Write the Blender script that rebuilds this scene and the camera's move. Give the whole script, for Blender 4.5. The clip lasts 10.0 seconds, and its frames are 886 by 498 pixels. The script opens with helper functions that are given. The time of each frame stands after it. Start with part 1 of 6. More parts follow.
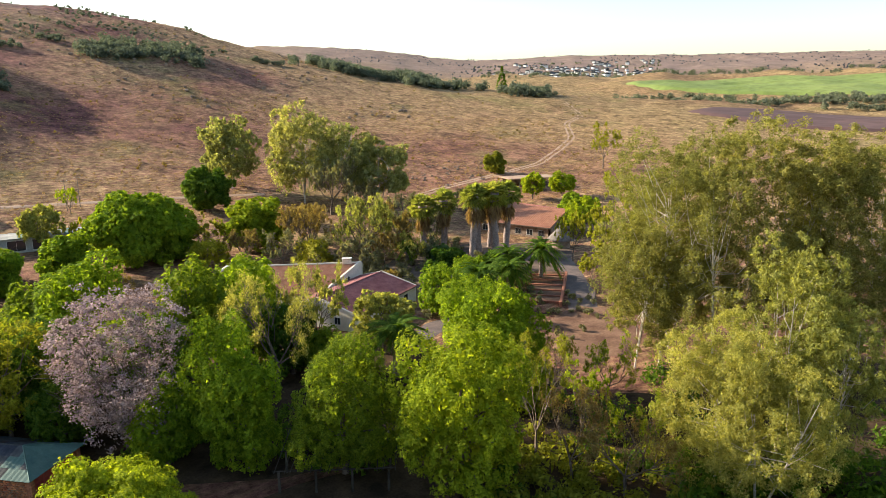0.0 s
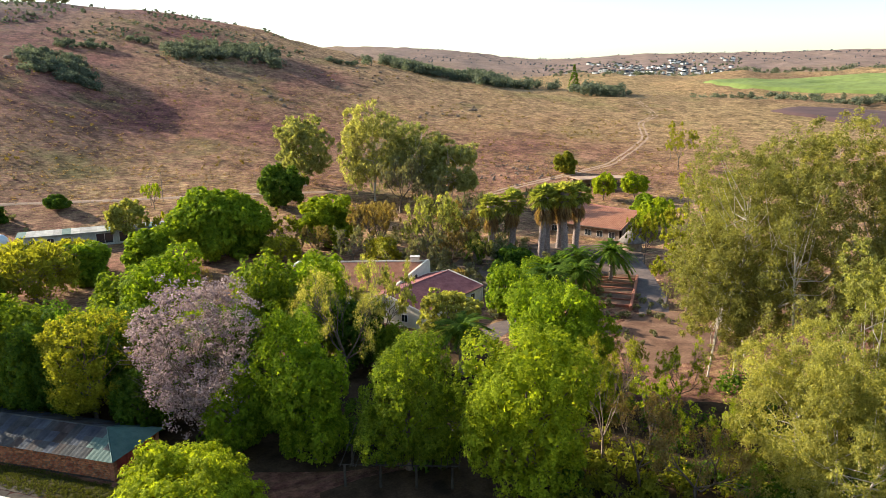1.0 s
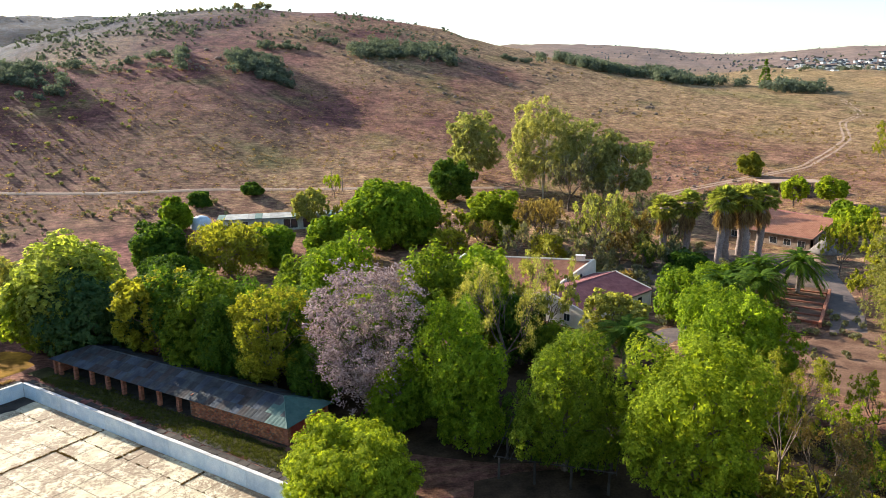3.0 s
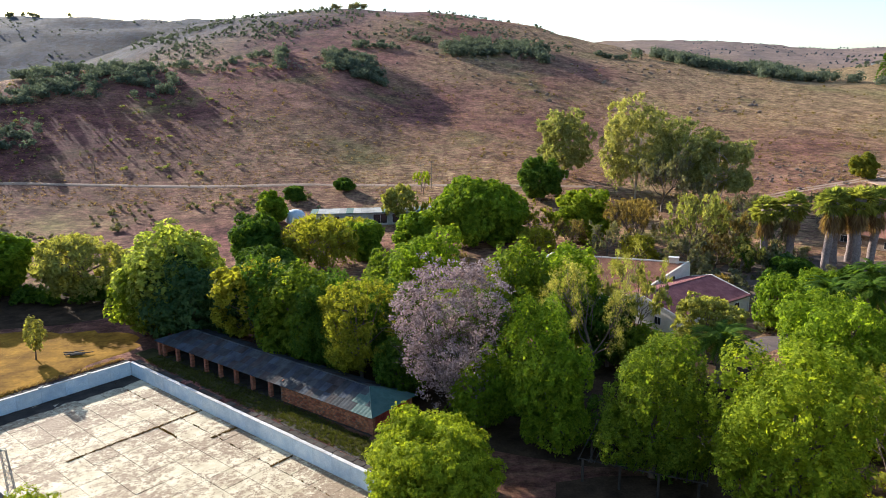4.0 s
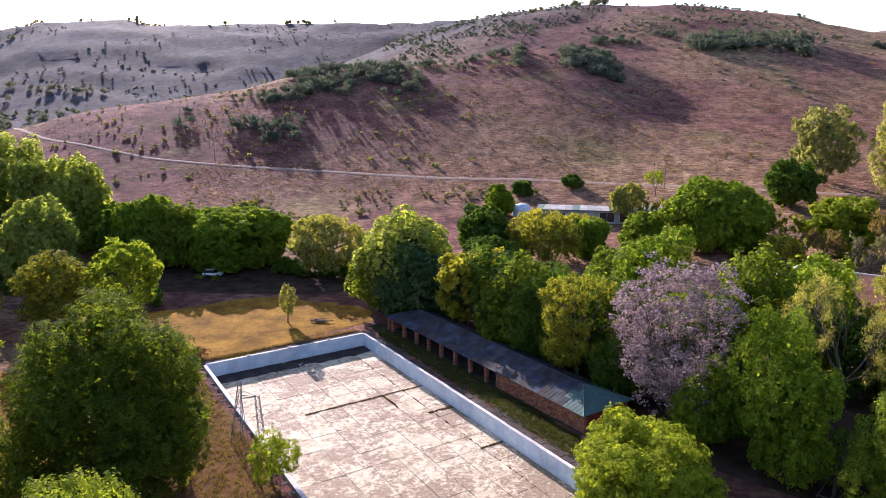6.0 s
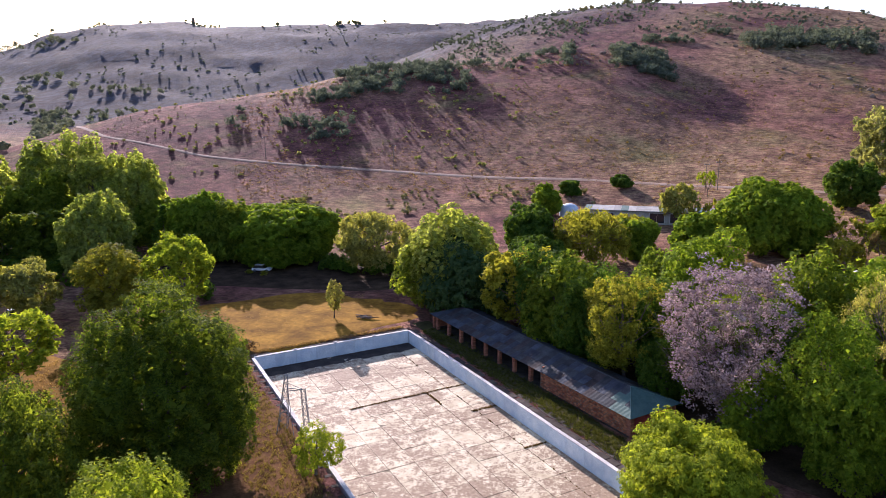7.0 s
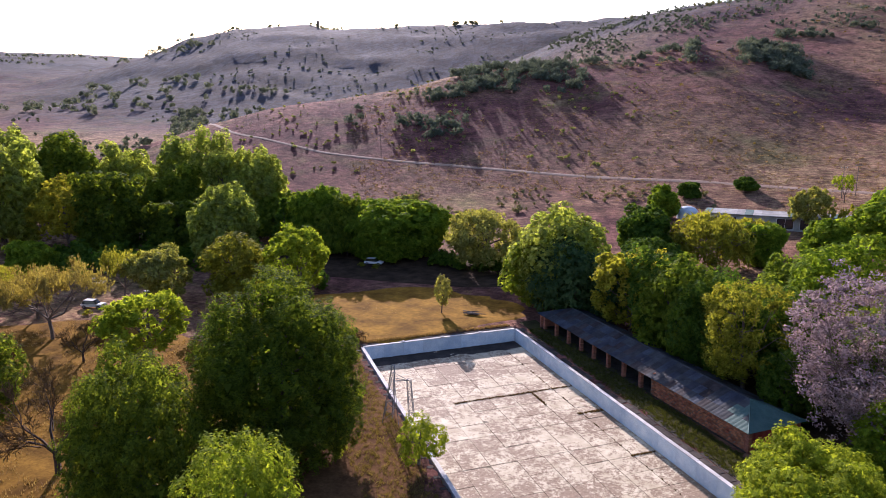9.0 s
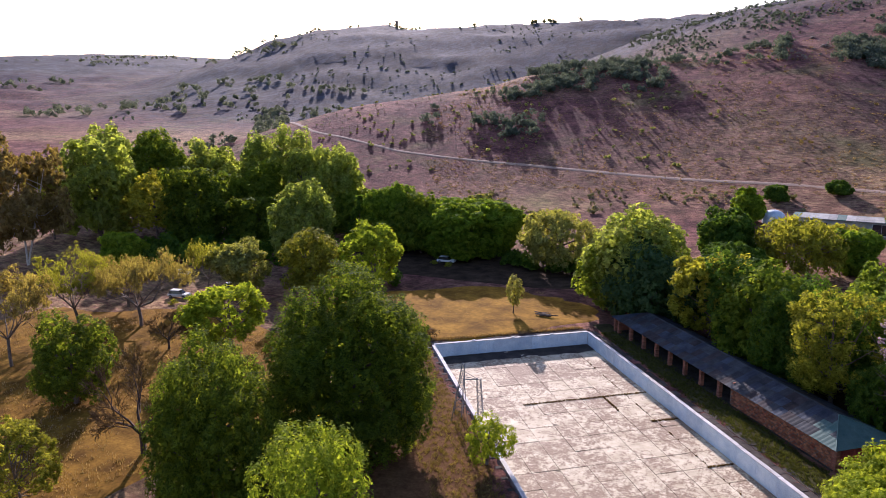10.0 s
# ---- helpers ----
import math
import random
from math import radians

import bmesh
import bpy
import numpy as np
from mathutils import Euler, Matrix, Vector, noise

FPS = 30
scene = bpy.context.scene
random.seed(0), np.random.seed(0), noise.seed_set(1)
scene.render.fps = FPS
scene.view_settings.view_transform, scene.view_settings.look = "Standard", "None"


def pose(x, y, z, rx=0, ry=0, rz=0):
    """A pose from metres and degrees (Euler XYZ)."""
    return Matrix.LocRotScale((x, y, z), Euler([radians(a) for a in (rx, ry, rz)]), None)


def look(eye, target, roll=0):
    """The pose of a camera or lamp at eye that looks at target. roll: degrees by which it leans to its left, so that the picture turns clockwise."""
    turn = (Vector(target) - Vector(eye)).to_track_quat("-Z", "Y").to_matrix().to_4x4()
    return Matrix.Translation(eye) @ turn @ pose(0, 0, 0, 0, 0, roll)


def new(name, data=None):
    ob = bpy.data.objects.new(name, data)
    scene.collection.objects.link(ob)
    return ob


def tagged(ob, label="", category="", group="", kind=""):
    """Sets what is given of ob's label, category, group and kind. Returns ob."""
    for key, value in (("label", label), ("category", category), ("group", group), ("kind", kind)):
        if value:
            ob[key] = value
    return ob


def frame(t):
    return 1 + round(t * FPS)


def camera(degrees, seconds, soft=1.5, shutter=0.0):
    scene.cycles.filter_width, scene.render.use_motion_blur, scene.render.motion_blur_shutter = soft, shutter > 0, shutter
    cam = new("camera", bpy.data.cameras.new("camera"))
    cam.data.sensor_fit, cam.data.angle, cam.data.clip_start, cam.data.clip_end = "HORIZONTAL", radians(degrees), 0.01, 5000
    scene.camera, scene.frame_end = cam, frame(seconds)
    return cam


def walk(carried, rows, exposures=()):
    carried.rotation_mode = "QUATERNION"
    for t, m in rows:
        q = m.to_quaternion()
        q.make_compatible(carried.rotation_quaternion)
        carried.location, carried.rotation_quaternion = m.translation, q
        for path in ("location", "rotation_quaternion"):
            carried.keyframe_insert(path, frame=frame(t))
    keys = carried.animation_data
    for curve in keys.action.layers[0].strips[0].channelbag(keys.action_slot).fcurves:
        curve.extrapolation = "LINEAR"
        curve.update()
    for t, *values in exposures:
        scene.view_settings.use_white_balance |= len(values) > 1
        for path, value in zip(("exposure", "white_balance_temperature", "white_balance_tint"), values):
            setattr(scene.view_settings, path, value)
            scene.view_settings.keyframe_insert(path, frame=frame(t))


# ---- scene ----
def aim(x, y, z, turn, tilt, roll):
    """A camera pose from its place, its bearing to the left of north, its tilt and its roll."""
    return pose(x, y, z, 90 + tilt, 0, turn) @ pose(0, 0, 0, 0, 0, roll)


cam = camera(65.47, 10.0, soft=0.55)
walk(cam, [
    (0.0, aim(0.11, -0.61, 37.94, -32.40, -12.14, -0.54)),
    (0.5, aim(0.11, -0.55, 37.96, -30.60, -12.15, -0.55)),
    (1.0, aim(0.10, -0.48, 37.93, -26.67, -12.14, -0.57)),
    (1.5, aim(0.09, -0.41, 37.87, -22.69, -12.13, -0.50)),
    (2.0, aim(0.08, -0.35, 37.77, -18.52, -12.13, -0.48)),
    (2.5, aim(0.07, -0.28, 37.66, -15.87, -12.16, -0.48)),
    (2.7, aim(0.06, -0.25, 37.59, -14.60, -12.17, -0.49)),
    (3.8, aim(0.03, -0.10, 37.25, -7.29, -12.24, -0.58)),
    (4.0, aim(0.02, -0.07, 37.18, -5.39, -12.25, -0.60)),
    (4.5, aim(0.00, 0.00, 37.00, 0.00, -12.25, -0.56)),
    (5.0, aim(-0.02, 0.07, 36.81, 4.52, -12.23, -0.58)),
    (5.5, aim(-0.04, 0.13, 36.62, 9.04, -12.19, -0.48)),
    (6.0, aim(-0.06, 0.20, 36.43, 13.41, -12.22, -0.50)),
    (6.2, aim(-0.08, 0.22, 36.37, 14.74, -12.22, -0.50)),
    (7.3, aim(-0.13, 0.35, 36.00, 17.85, -12.19, -0.49)),
    (7.5, aim(-0.14, 0.37, 35.93, 18.34, -12.19, -0.49)),
    (8.0, aim(-0.17, 0.42, 35.79, 20.36, -12.17, -0.56)),
    (8.5, aim(-0.20, 0.47, 35.68, 23.25, -12.15, -0.53)),
    (9.0, aim(-0.23, 0.51, 35.60, 26.54, -12.12, -0.52)),
    (9.5, aim(-0.26, 0.55, 35.54, 29.64, -12.13, -0.49)),
    (10.0, aim(-0.30, 0.58, 35.53, 32.71, -12.12, -0.52)),
], exposures=[(0.0, 1.5, 6250, 10), (2.5, 1.52, 5950, 10), (4.5, 1.22, 5450, 15), (6.0, 1.26, 5450, 32), (7.5, 1.1, 5450, 33), (10.0, 0.96, 5400, 34)])

# ---- daylight ----
SUN_TURN, SUN_HEIGHT = 36.8, 21.8
world = bpy.data.worlds.new("sky")
scene.world = world
world.use_nodes = True
wt = world.node_tree
sky = wt.nodes.new("ShaderNodeTexSky")
sky.sky_type, sky.sun_disc = "NISHITA", False
sky.sun_elevation, sky.sun_rotation = radians(SUN_HEIGHT), radians(-SUN_TURN)
sky.dust_density, sky.air_density = 1.2, 1.2
wt.links.new(sky.outputs[0], wt.nodes["Background"].inputs[0])
wt.nodes["Background"].inputs[1].default_value = 0.1
sun_data = bpy.data.lights.new("sun", "SUN")
sun_data.energy, sun_data.angle, sun_data.color = 5.0, radians(0.5), (1.0, 0.86, 0.66)
sun = new("sun", sun_data)
sun_way = Vector((-math.sin(radians(SUN_TURN)) * math.cos(radians(SUN_HEIGHT)), math.cos(radians(SUN_TURN)) * math.cos(radians(SUN_HEIGHT)), math.sin(radians(SUN_HEIGHT))))
sun.matrix_world = look(sun_way * 300, (0, 0, 0))

# ---- materials ----
def graph(name, rough=0.8, metal=0.0):
    m = bpy.data.materials.new(name)
    m.use_nodes = True
    t = m.node_tree
    b = t.nodes["Principled BSDF"]
    b.inputs["Roughness"].default_value, b.inputs["Metallic"].default_value = rough, metal
    b.inputs["Specular IOR Level"].default_value = 0.25
    return m, t, b


def add(t, kind, **sets):
    n = t.nodes.new(kind)
    for key, value in sets.items():
        n.inputs[key.replace("_", " ")].default_value = value
    return n


def noise_at(t, scale, detail=6.0, rough=0.6, stretch=None):
    """Noise over real-world position, in 1/m."""
    where = t.nodes.new("ShaderNodeNewGeometry").outputs["Position"]
    if stretch:
        mapping = add(t, "ShaderNodeMapping", Scale=stretch)
        t.links.new(where, mapping.inputs["Vector"])
        where = mapping.outputs[0]
    n = add(t, "ShaderNodeTexNoise", Scale=scale, Detail=detail, Roughness=rough)
    t.links.new(where, n.inputs["Vector"])
    return n.outputs["Fac"]


def ramp(t, fac, stops):
    n = t.nodes.new("ShaderNodeValToRGB")
    while len(n.color_ramp.elements) < len(stops):
        n.color_ramp.elements.new(0.5)
    for e, (at, c) in zip(n.color_ramp.elements, stops):
        e.position, e.color = at, (*c, 1) if len(c) == 3 else (c[0], c[0], c[0], 1)
    t.links.new(fac, n.inputs[0])
    return n.outputs[0]


def blend(t, fac, a, b, how="MIX"):
    n = t.nodes.new("ShaderNodeMix")
    n.data_type, n.blend_type = "RGBA", how
    for value, k in ((fac, 0), (a, 6), (b, 7)):
        if isinstance(value, (int, float)):
            n.inputs[k].default_value = value
        elif isinstance(value, tuple):
            n.inputs[k].default_value = (*value, 1)
        else:
            t.links.new(value, n.inputs[k])
    return n.outputs[2]


def relief(t, b, fac, strength, distance):
    n = add(t, "ShaderNodeBump", Strength=strength, Distance=distance)
    t.links.new(fac, n.inputs["Height"])
    t.links.new(n.outputs[0], b.inputs["Normal"])


def surface(name, c1, c2, scale=1.5, rough=0.85, metal=0.0, bump=0.02, fine=14.0, own=0.0, stretch=None, shine=0.25):
    """Two tones in large stains, a finer grain over them, and a little of each object's own tone."""
    m, t, b = graph(name, rough, metal)
    b.inputs["Specular IOR Level"].default_value = shine
    big = ramp(t, noise_at(t, scale, stretch=stretch), [(0.35, (0,)), (0.65, (1,))])
    col = blend(t, big, c1, c2)
    grain = noise_at(t, fine, 4.0, stretch=stretch)
    col = blend(t, 0.55, col, ramp(t, grain, [(0.3, (0.45,)), (0.7, (1.25,))]), "MULTIPLY")
    if own:
        who = t.nodes.new("ShaderNodeObjectInfo").outputs["Random"]
        col = blend(t, own, col, ramp(t, who, [(0.0, (0.35,)), (1.0, (1.5,))]), "MULTIPLY")
    t.links.new(col, b.inputs["Base Color"])
    relief(t, b, grain, 0.6, bump)
    return m


def leaf_material(name, c1, c2, glow=0.5, thin=(1.85, 1.75, 0.58)):
    """Leaves: each its own tone, and light through them."""
    m, t, b = graph(name, 0.8)
    b.inputs["Specular IOR Level"].default_value = 0.06
    island = t.nodes.new("ShaderNodeNewGeometry").outputs["Random Per Island"]
    who = t.nodes.new("ShaderNodeObjectInfo").outputs["Random"]
    col = blend(t, ramp(t, island, [(0.1, (0,)), (0.9, (1,))]), c1, c2)
    patch = ramp(t, noise_at(t, 0.45, 3.0), [(0.3, (0.7,)), (0.7, (1.2,))])
    col = blend(t, 0.7, col, patch, "MULTIPLY")
    col = blend(t, 0.35, col, ramp(t, who, [(0.0, (0.55, 0.65, 0.6)), (1.0, (1.2, 1.1, 0.9))]), "MULTIPLY")
    t.links.new(col, b.inputs["Base Color"])
    through_leaf = t.nodes.new("ShaderNodeBsdfTranslucent")
    bright = blend(t, 1.0, col, thin, "MULTIPLY")
    t.links.new(bright, through_leaf.inputs["Color"])
    mix = t.nodes.new("ShaderNodeMixShader")
    mix.inputs[0].default_value = glow
    t.links.new(b.outputs[0], mix.inputs[1])
    t.links.new(through_leaf.outputs[0], mix.inputs[2])
    t.links.new(mix.outputs[0], t.nodes["Material Output"].inputs["Surface"])
    return m


LEAF = {
    "green": leaf_material("leaf_green", (0.1, 0.15, 0.014), (0.22, 0.275, 0.026), 0.56),
    "fresh": leaf_material("leaf_fresh", (0.115, 0.185, 0.012), (0.245, 0.325, 0.024), 0.55),
    "lime": leaf_material("leaf_lime", (0.15, 0.205, 0.012), (0.315, 0.37, 0.024)),
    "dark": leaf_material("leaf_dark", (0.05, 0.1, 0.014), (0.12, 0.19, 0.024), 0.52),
    "blue": leaf_material("leaf_blue", (0.042, 0.085, 0.032), (0.095, 0.15, 0.055), 0.4),
    "olive": leaf_material("leaf_olive", (0.145, 0.155, 0.018), (0.27, 0.27, 0.035)),
    "gold": leaf_material("leaf_gold", (0.185, 0.19, 0.018), (0.33, 0.32, 0.035)),
    "pale": leaf_material("leaf_pale", (0.18, 0.185, 0.05), (0.34, 0.335, 0.105), 0.45),
    "gum": leaf_material("leaf_gum", (0.145, 0.145, 0.045), (0.3, 0.285, 0.095), 0.42),
    "palm": leaf_material("leaf_palm", (0.15, 0.175, 0.05), (0.3, 0.32, 0.09)),
    "silver": leaf_material("leaf_silver", (0.19, 0.2, 0.085), (0.32, 0.32, 0.15)),
    "brown": leaf_material("leaf_brown", (0.14, 0.1, 0.04), (0.24, 0.18, 0.07), 0.35),
    "grey": leaf_material("leaf_grey", (0.13, 0.125, 0.075), (0.23, 0.22, 0.13), 0.35),
    "lilac": leaf_material("blossom_lilac", (0.17, 0.128, 0.138), (0.45, 0.365, 0.385), 0.35, (1.2, 1.1, 0.95)),
    # foliage of the hills, lightened and greyed to stand in for haze
    "hazed": leaf_material("leaf_hazed", (0.1, 0.118, 0.088), (0.19, 0.21, 0.15), 0.45, (1.2, 1.2, 0.85)),
    # bluer still: haze put into the leaf colour of the far ridge
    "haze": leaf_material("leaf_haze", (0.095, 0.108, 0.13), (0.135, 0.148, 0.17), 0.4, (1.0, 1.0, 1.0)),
    # leaves lightened past their own green for hazy glare over the wood
    "mist": leaf_material("leaf_mist", (0.185, 0.235, 0.06), (0.36, 0.41, 0.11), 0.65),
    "russet": leaf_material("leaf_russet", (0.165, 0.135, 0.05), (0.3, 0.245, 0.085), 0.45),
    "deep": leaf_material("leaf_deep", (0.056, 0.09, 0.012), (0.14, 0.195, 0.02), 0.55, (2.5, 2.15, 0.6)),
    "umber": leaf_material("leaf_umber", (0.075, 0.045, 0.022), (0.17, 0.11, 0.055), 0.25),
    "moss": leaf_material("leaf_moss", (0.04, 0.045, 0.012), (0.1, 0.11, 0.028), 0.3),
    "straw": leaf_material("leaf_straw", (0.2, 0.12, 0.075), (0.38, 0.26, 0.14), 0.3),
}
BARK = surface("bark", (0.1, 0.07, 0.05), (0.2, 0.15, 0.11), 2.0, bump=0.03)
BARK_DARK = surface("dark_bark", (0.045, 0.03, 0.022), (0.09, 0.062, 0.046), 2.0, bump=0.03, shine=0.1)
BARK_PALE = surface("bark_pale", (0.42, 0.36, 0.28), (0.6, 0.53, 0.44), 1.5, bump=0.02)


def land_material():
    """Burnt grass, red soil and dry yellow grass, in patches of many sizes."""
    m, t, b = graph("land", 0.95)
    b.inputs["Specular IOR Level"].default_value = 0.05
    wide = noise_at(t, 0.006, 5.0, 0.55)
    mid = noise_at(t, 0.035, 6.0, 0.65, (1.0, 2.2, 1.0))
    fine = noise_at(t, 0.55, 5.0, 0.75, (0.6, 1.8, 1.0))
    # the grass is burnt off towards the west
    east = t.nodes.new("ShaderNodeSeparateXYZ")
    t.links.new(t.nodes.new("ShaderNodeNewGeometry").outputs["Position"], east.inputs[0])
    lean = t.nodes.new("ShaderNodeMapRange")
    lean.inputs[1].default_value, lean.inputs[2].default_value, lean.inputs[3].default_value, lean.inputs[4].default_value = -160.0, 240.0, -0.06, 0.08
    t.links.new(east.outputs["X"], lean.inputs[0])
    tilt = t.nodes.new("ShaderNodeMath")
    t.links.new(wide, tilt.inputs[0]), t.links.new(lean.outputs[0], tilt.inputs[1])
    wide = tilt.outputs[0]
    soil = blend(t, ramp(t, mid, [(0.36, (0,)), (0.6, (1,))]), (0.12, 0.046, 0.044), (0.205, 0.089, 0.068))
    straw = blend(t, ramp(t, fine, [(0.35, (0,)), (0.62, (1,))]), soil, (0.38, 0.255, 0.12))
    dry = blend(t, ramp(t, wide, [(0.4, (0,)), (0.57, (1,))]), soil, straw)
    green = blend(t, ramp(t, noise_at(t, 0.018, 6.0, 0.7), [(0.54, (0,)), (0.68, (0.7,))]), dry, (0.17, 0.145, 0.05))
    olive = t.nodes.new("ShaderNodeMapRange")
    olive.inputs[1].default_value, olive.inputs[2].default_value, olive.inputs[3].default_value, olive.inputs[4].default_value = 150.0, 360.0, 0.0, 0.4
    t.links.new(east.outputs["X"], olive.inputs[0])
    green = blend(t, olive.outputs[0], green, (0.23, 0.19, 0.08))
    dark = blend(t, ramp(t, noise_at(t, 0.22, 8.0, 0.8), [(0.3, (0.45,)), (0.55, (1.1,))]), (0, 0, 0), green, "MIX")
    speck = noise_at(t, 0.42, 8.0, 0.92, (0.7, 1.6, 1.0))
    dark = blend(t, 0.85, dark, ramp(t, speck, [(0.36, (0.2,)), (0.5, (1.05,)), (0.64, (2.1,))]), "MULTIPLY")
    tussock = noise_at(t, 0.16, 8.0, 0.78, (1.0, 0.6, 1.0))
    dark = blend(t, 0.75, dark, ramp(t, tussock, [(0.4, (0.42,)), (0.51, (1.05,)), (0.63, (1.55,))]), "MULTIPLY")
    # bush-covered slopes of the hill beyond the side valley, blue-grey haze in their colour
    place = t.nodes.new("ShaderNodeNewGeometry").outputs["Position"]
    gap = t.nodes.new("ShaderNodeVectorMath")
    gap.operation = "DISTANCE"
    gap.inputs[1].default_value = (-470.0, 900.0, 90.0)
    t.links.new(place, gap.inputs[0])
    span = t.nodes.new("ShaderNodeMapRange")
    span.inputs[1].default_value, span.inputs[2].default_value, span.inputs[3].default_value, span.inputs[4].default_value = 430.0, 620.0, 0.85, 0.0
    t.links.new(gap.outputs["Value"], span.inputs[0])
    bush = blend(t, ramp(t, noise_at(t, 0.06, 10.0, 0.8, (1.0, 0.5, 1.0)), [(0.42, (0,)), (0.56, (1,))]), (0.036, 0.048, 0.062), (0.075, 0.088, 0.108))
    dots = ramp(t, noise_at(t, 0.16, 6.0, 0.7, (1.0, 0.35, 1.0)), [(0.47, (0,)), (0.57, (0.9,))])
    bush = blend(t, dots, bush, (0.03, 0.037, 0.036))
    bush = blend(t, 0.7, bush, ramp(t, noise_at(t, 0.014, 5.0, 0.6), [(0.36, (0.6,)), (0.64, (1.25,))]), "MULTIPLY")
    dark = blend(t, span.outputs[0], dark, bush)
    # same haze-tinted blend towards the far western ridge
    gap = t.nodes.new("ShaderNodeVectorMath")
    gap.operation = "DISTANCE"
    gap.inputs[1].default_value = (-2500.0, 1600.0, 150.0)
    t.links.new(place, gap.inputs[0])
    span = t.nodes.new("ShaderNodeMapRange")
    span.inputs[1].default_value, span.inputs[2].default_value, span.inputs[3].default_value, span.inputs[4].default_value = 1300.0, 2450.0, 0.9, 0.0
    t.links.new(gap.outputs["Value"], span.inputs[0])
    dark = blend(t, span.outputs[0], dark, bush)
    # far ridge behind the village, greyed to mauve in place of haze
    gap = t.nodes.new("ShaderNodeVectorMath")
    gap.operation = "DISTANCE"
    gap.inputs[1].default_value = (1900.0, 2000.0, 150.0)
    t.links.new(place, gap.inputs[0])
    span = t.nodes.new("ShaderNodeMapRange")
    span.inputs[1].default_value, span.inputs[2].default_value, span.inputs[3].default_value, span.inputs[4].default_value = 1000.0, 1600.0, 0.75, 0.0
    t.links.new(gap.outputs["Value"], span.inputs[0])
    hazy_ridge = blend(t, ramp(t, noise_at(t, 0.02, 8.0, 0.8), [(0.38, (0,)), (0.62, (1,))]), (0.12, 0.095, 0.095), (0.25, 0.18, 0.165))
    dark = blend(t, span.outputs[0], dark, hazy_ridge)
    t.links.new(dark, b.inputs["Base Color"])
    relief(t, b, speck, 1.0, 0.6)
    return m


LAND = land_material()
SOIL = surface("bare_soil", (0.115, 0.063, 0.042), (0.225, 0.135, 0.088), 0.25, 0.95, bump=0.05, fine=2.5, shine=0.05)
ORCHARD = surface("orchard_grass", (0.1, 0.05, 0.008), (0.27, 0.145, 0.02), 0.3, 0.95, bump=0.08, fine=3.0, shine=0.03)
MARGIN = surface("brown_margin_soil", (0.085, 0.042, 0.018), (0.17, 0.088, 0.036), 0.4, 0.95, bump=0.06, fine=3.0, shine=0.03)
LAWN = surface("dry_lawn", (0.14, 0.072, 0.012), (0.34, 0.185, 0.025), 0.22, 0.95, bump=0.08, fine=1.3, shine=0.03)
DIRT = surface("track_dirt", (0.3, 0.195, 0.13), (0.42, 0.29, 0.2), 0.2, 0.95, bump=0.03, fine=2.0)
GARDEN = surface("garden_soil", (0.085, 0.062, 0.05), (0.19, 0.14, 0.105), 0.3, 0.95, bump=0.05, fine=3.0, shine=0.03)
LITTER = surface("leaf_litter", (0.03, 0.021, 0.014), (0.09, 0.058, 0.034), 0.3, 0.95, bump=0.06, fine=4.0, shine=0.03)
ASPHALT = surface("asphalt", (0.1, 0.076, 0.068), (0.165, 0.122, 0.105), 0.4, 0.9, bump=0.01, fine=9.0)
CROP = surface("green_crop", (0.14, 0.19, 0.045), (0.2, 0.25, 0.065), 0.01, 0.9, bump=0.05, fine=0.1)
PLOUGHED = surface("ploughed_field", (0.085, 0.047, 0.045), (0.12, 0.068, 0.06), 0.01, 0.95, bump=0.05, fine=0.1)
BLUE_PAINT = surface("faded_blue_paint", (0.5, 0.6, 0.68), (0.72, 0.78, 0.8), 0.6, 0.7, bump=0.01, own=0.15)
CURB = surface("coping_concrete", (0.45, 0.42, 0.38), (0.7, 0.68, 0.64), 0.8, 0.85, bump=0.01, own=0.25)
PAVER = surface("dark_paver", (0.045, 0.037, 0.03), (0.095, 0.08, 0.066), 0.8, 0.9, bump=0.015, own=0.5, shine=0.08)
STRIP = surface("mossy_strip", (0.04, 0.034, 0.016), (0.085, 0.078, 0.028), 0.35, 0.95, bump=0.06, fine=3.0, shine=0.03)
JOINT = surface("joint_dirt", (0.12, 0.095, 0.06), (0.22, 0.18, 0.11), 1.2, 0.95)
BRICK = surface("red_brick", (0.25, 0.085, 0.05), (0.36, 0.15, 0.085), 3.0, 0.85, own=0.5)
RUBBLE = surface("red_brown_rubble", (0.26, 0.075, 0.04), (0.44, 0.19, 0.085), 1.6, 0.9, bump=0.02, own=0.75)
MORTAR = surface("mortar", (0.15, 0.095, 0.07), (0.22, 0.15, 0.11), 3.0, 0.9)
# silt tone darkened to carry the end wall's shadow as well
SILT_SHADE = surface("silt_with_shade", (0.035, 0.028, 0.022), (0.08, 0.062, 0.048), 0.6, 0.9, bump=0.01, fine=5.0)
SHEET = surface("weathered_roof_sheet", (0.028, 0.032, 0.036), (0.066, 0.07, 0.074), 0.7, 0.8, 0.0, 0.01, own=0.5, shine=0.12)
SHEET_PALE = surface("pale_roof_sheet", (0.26, 0.26, 0.24), (0.4, 0.4, 0.37), 0.5, 0.8, 0.0, 0.01, own=0.3, shine=0.1)
SHEET_BLUE = surface("blue_grey_roof_sheet", (0.028, 0.035, 0.05), (0.06, 0.071, 0.09), 0.7, 0.8, 0.0, 0.01, own=0.4, shine=0.12)
SHEET_RUST = surface("brown_stained_roof_sheet", (0.033, 0.028, 0.028), (0.072, 0.06, 0.058), 0.7, 0.85, 0.0, 0.01, own=0.4, shine=0.1)
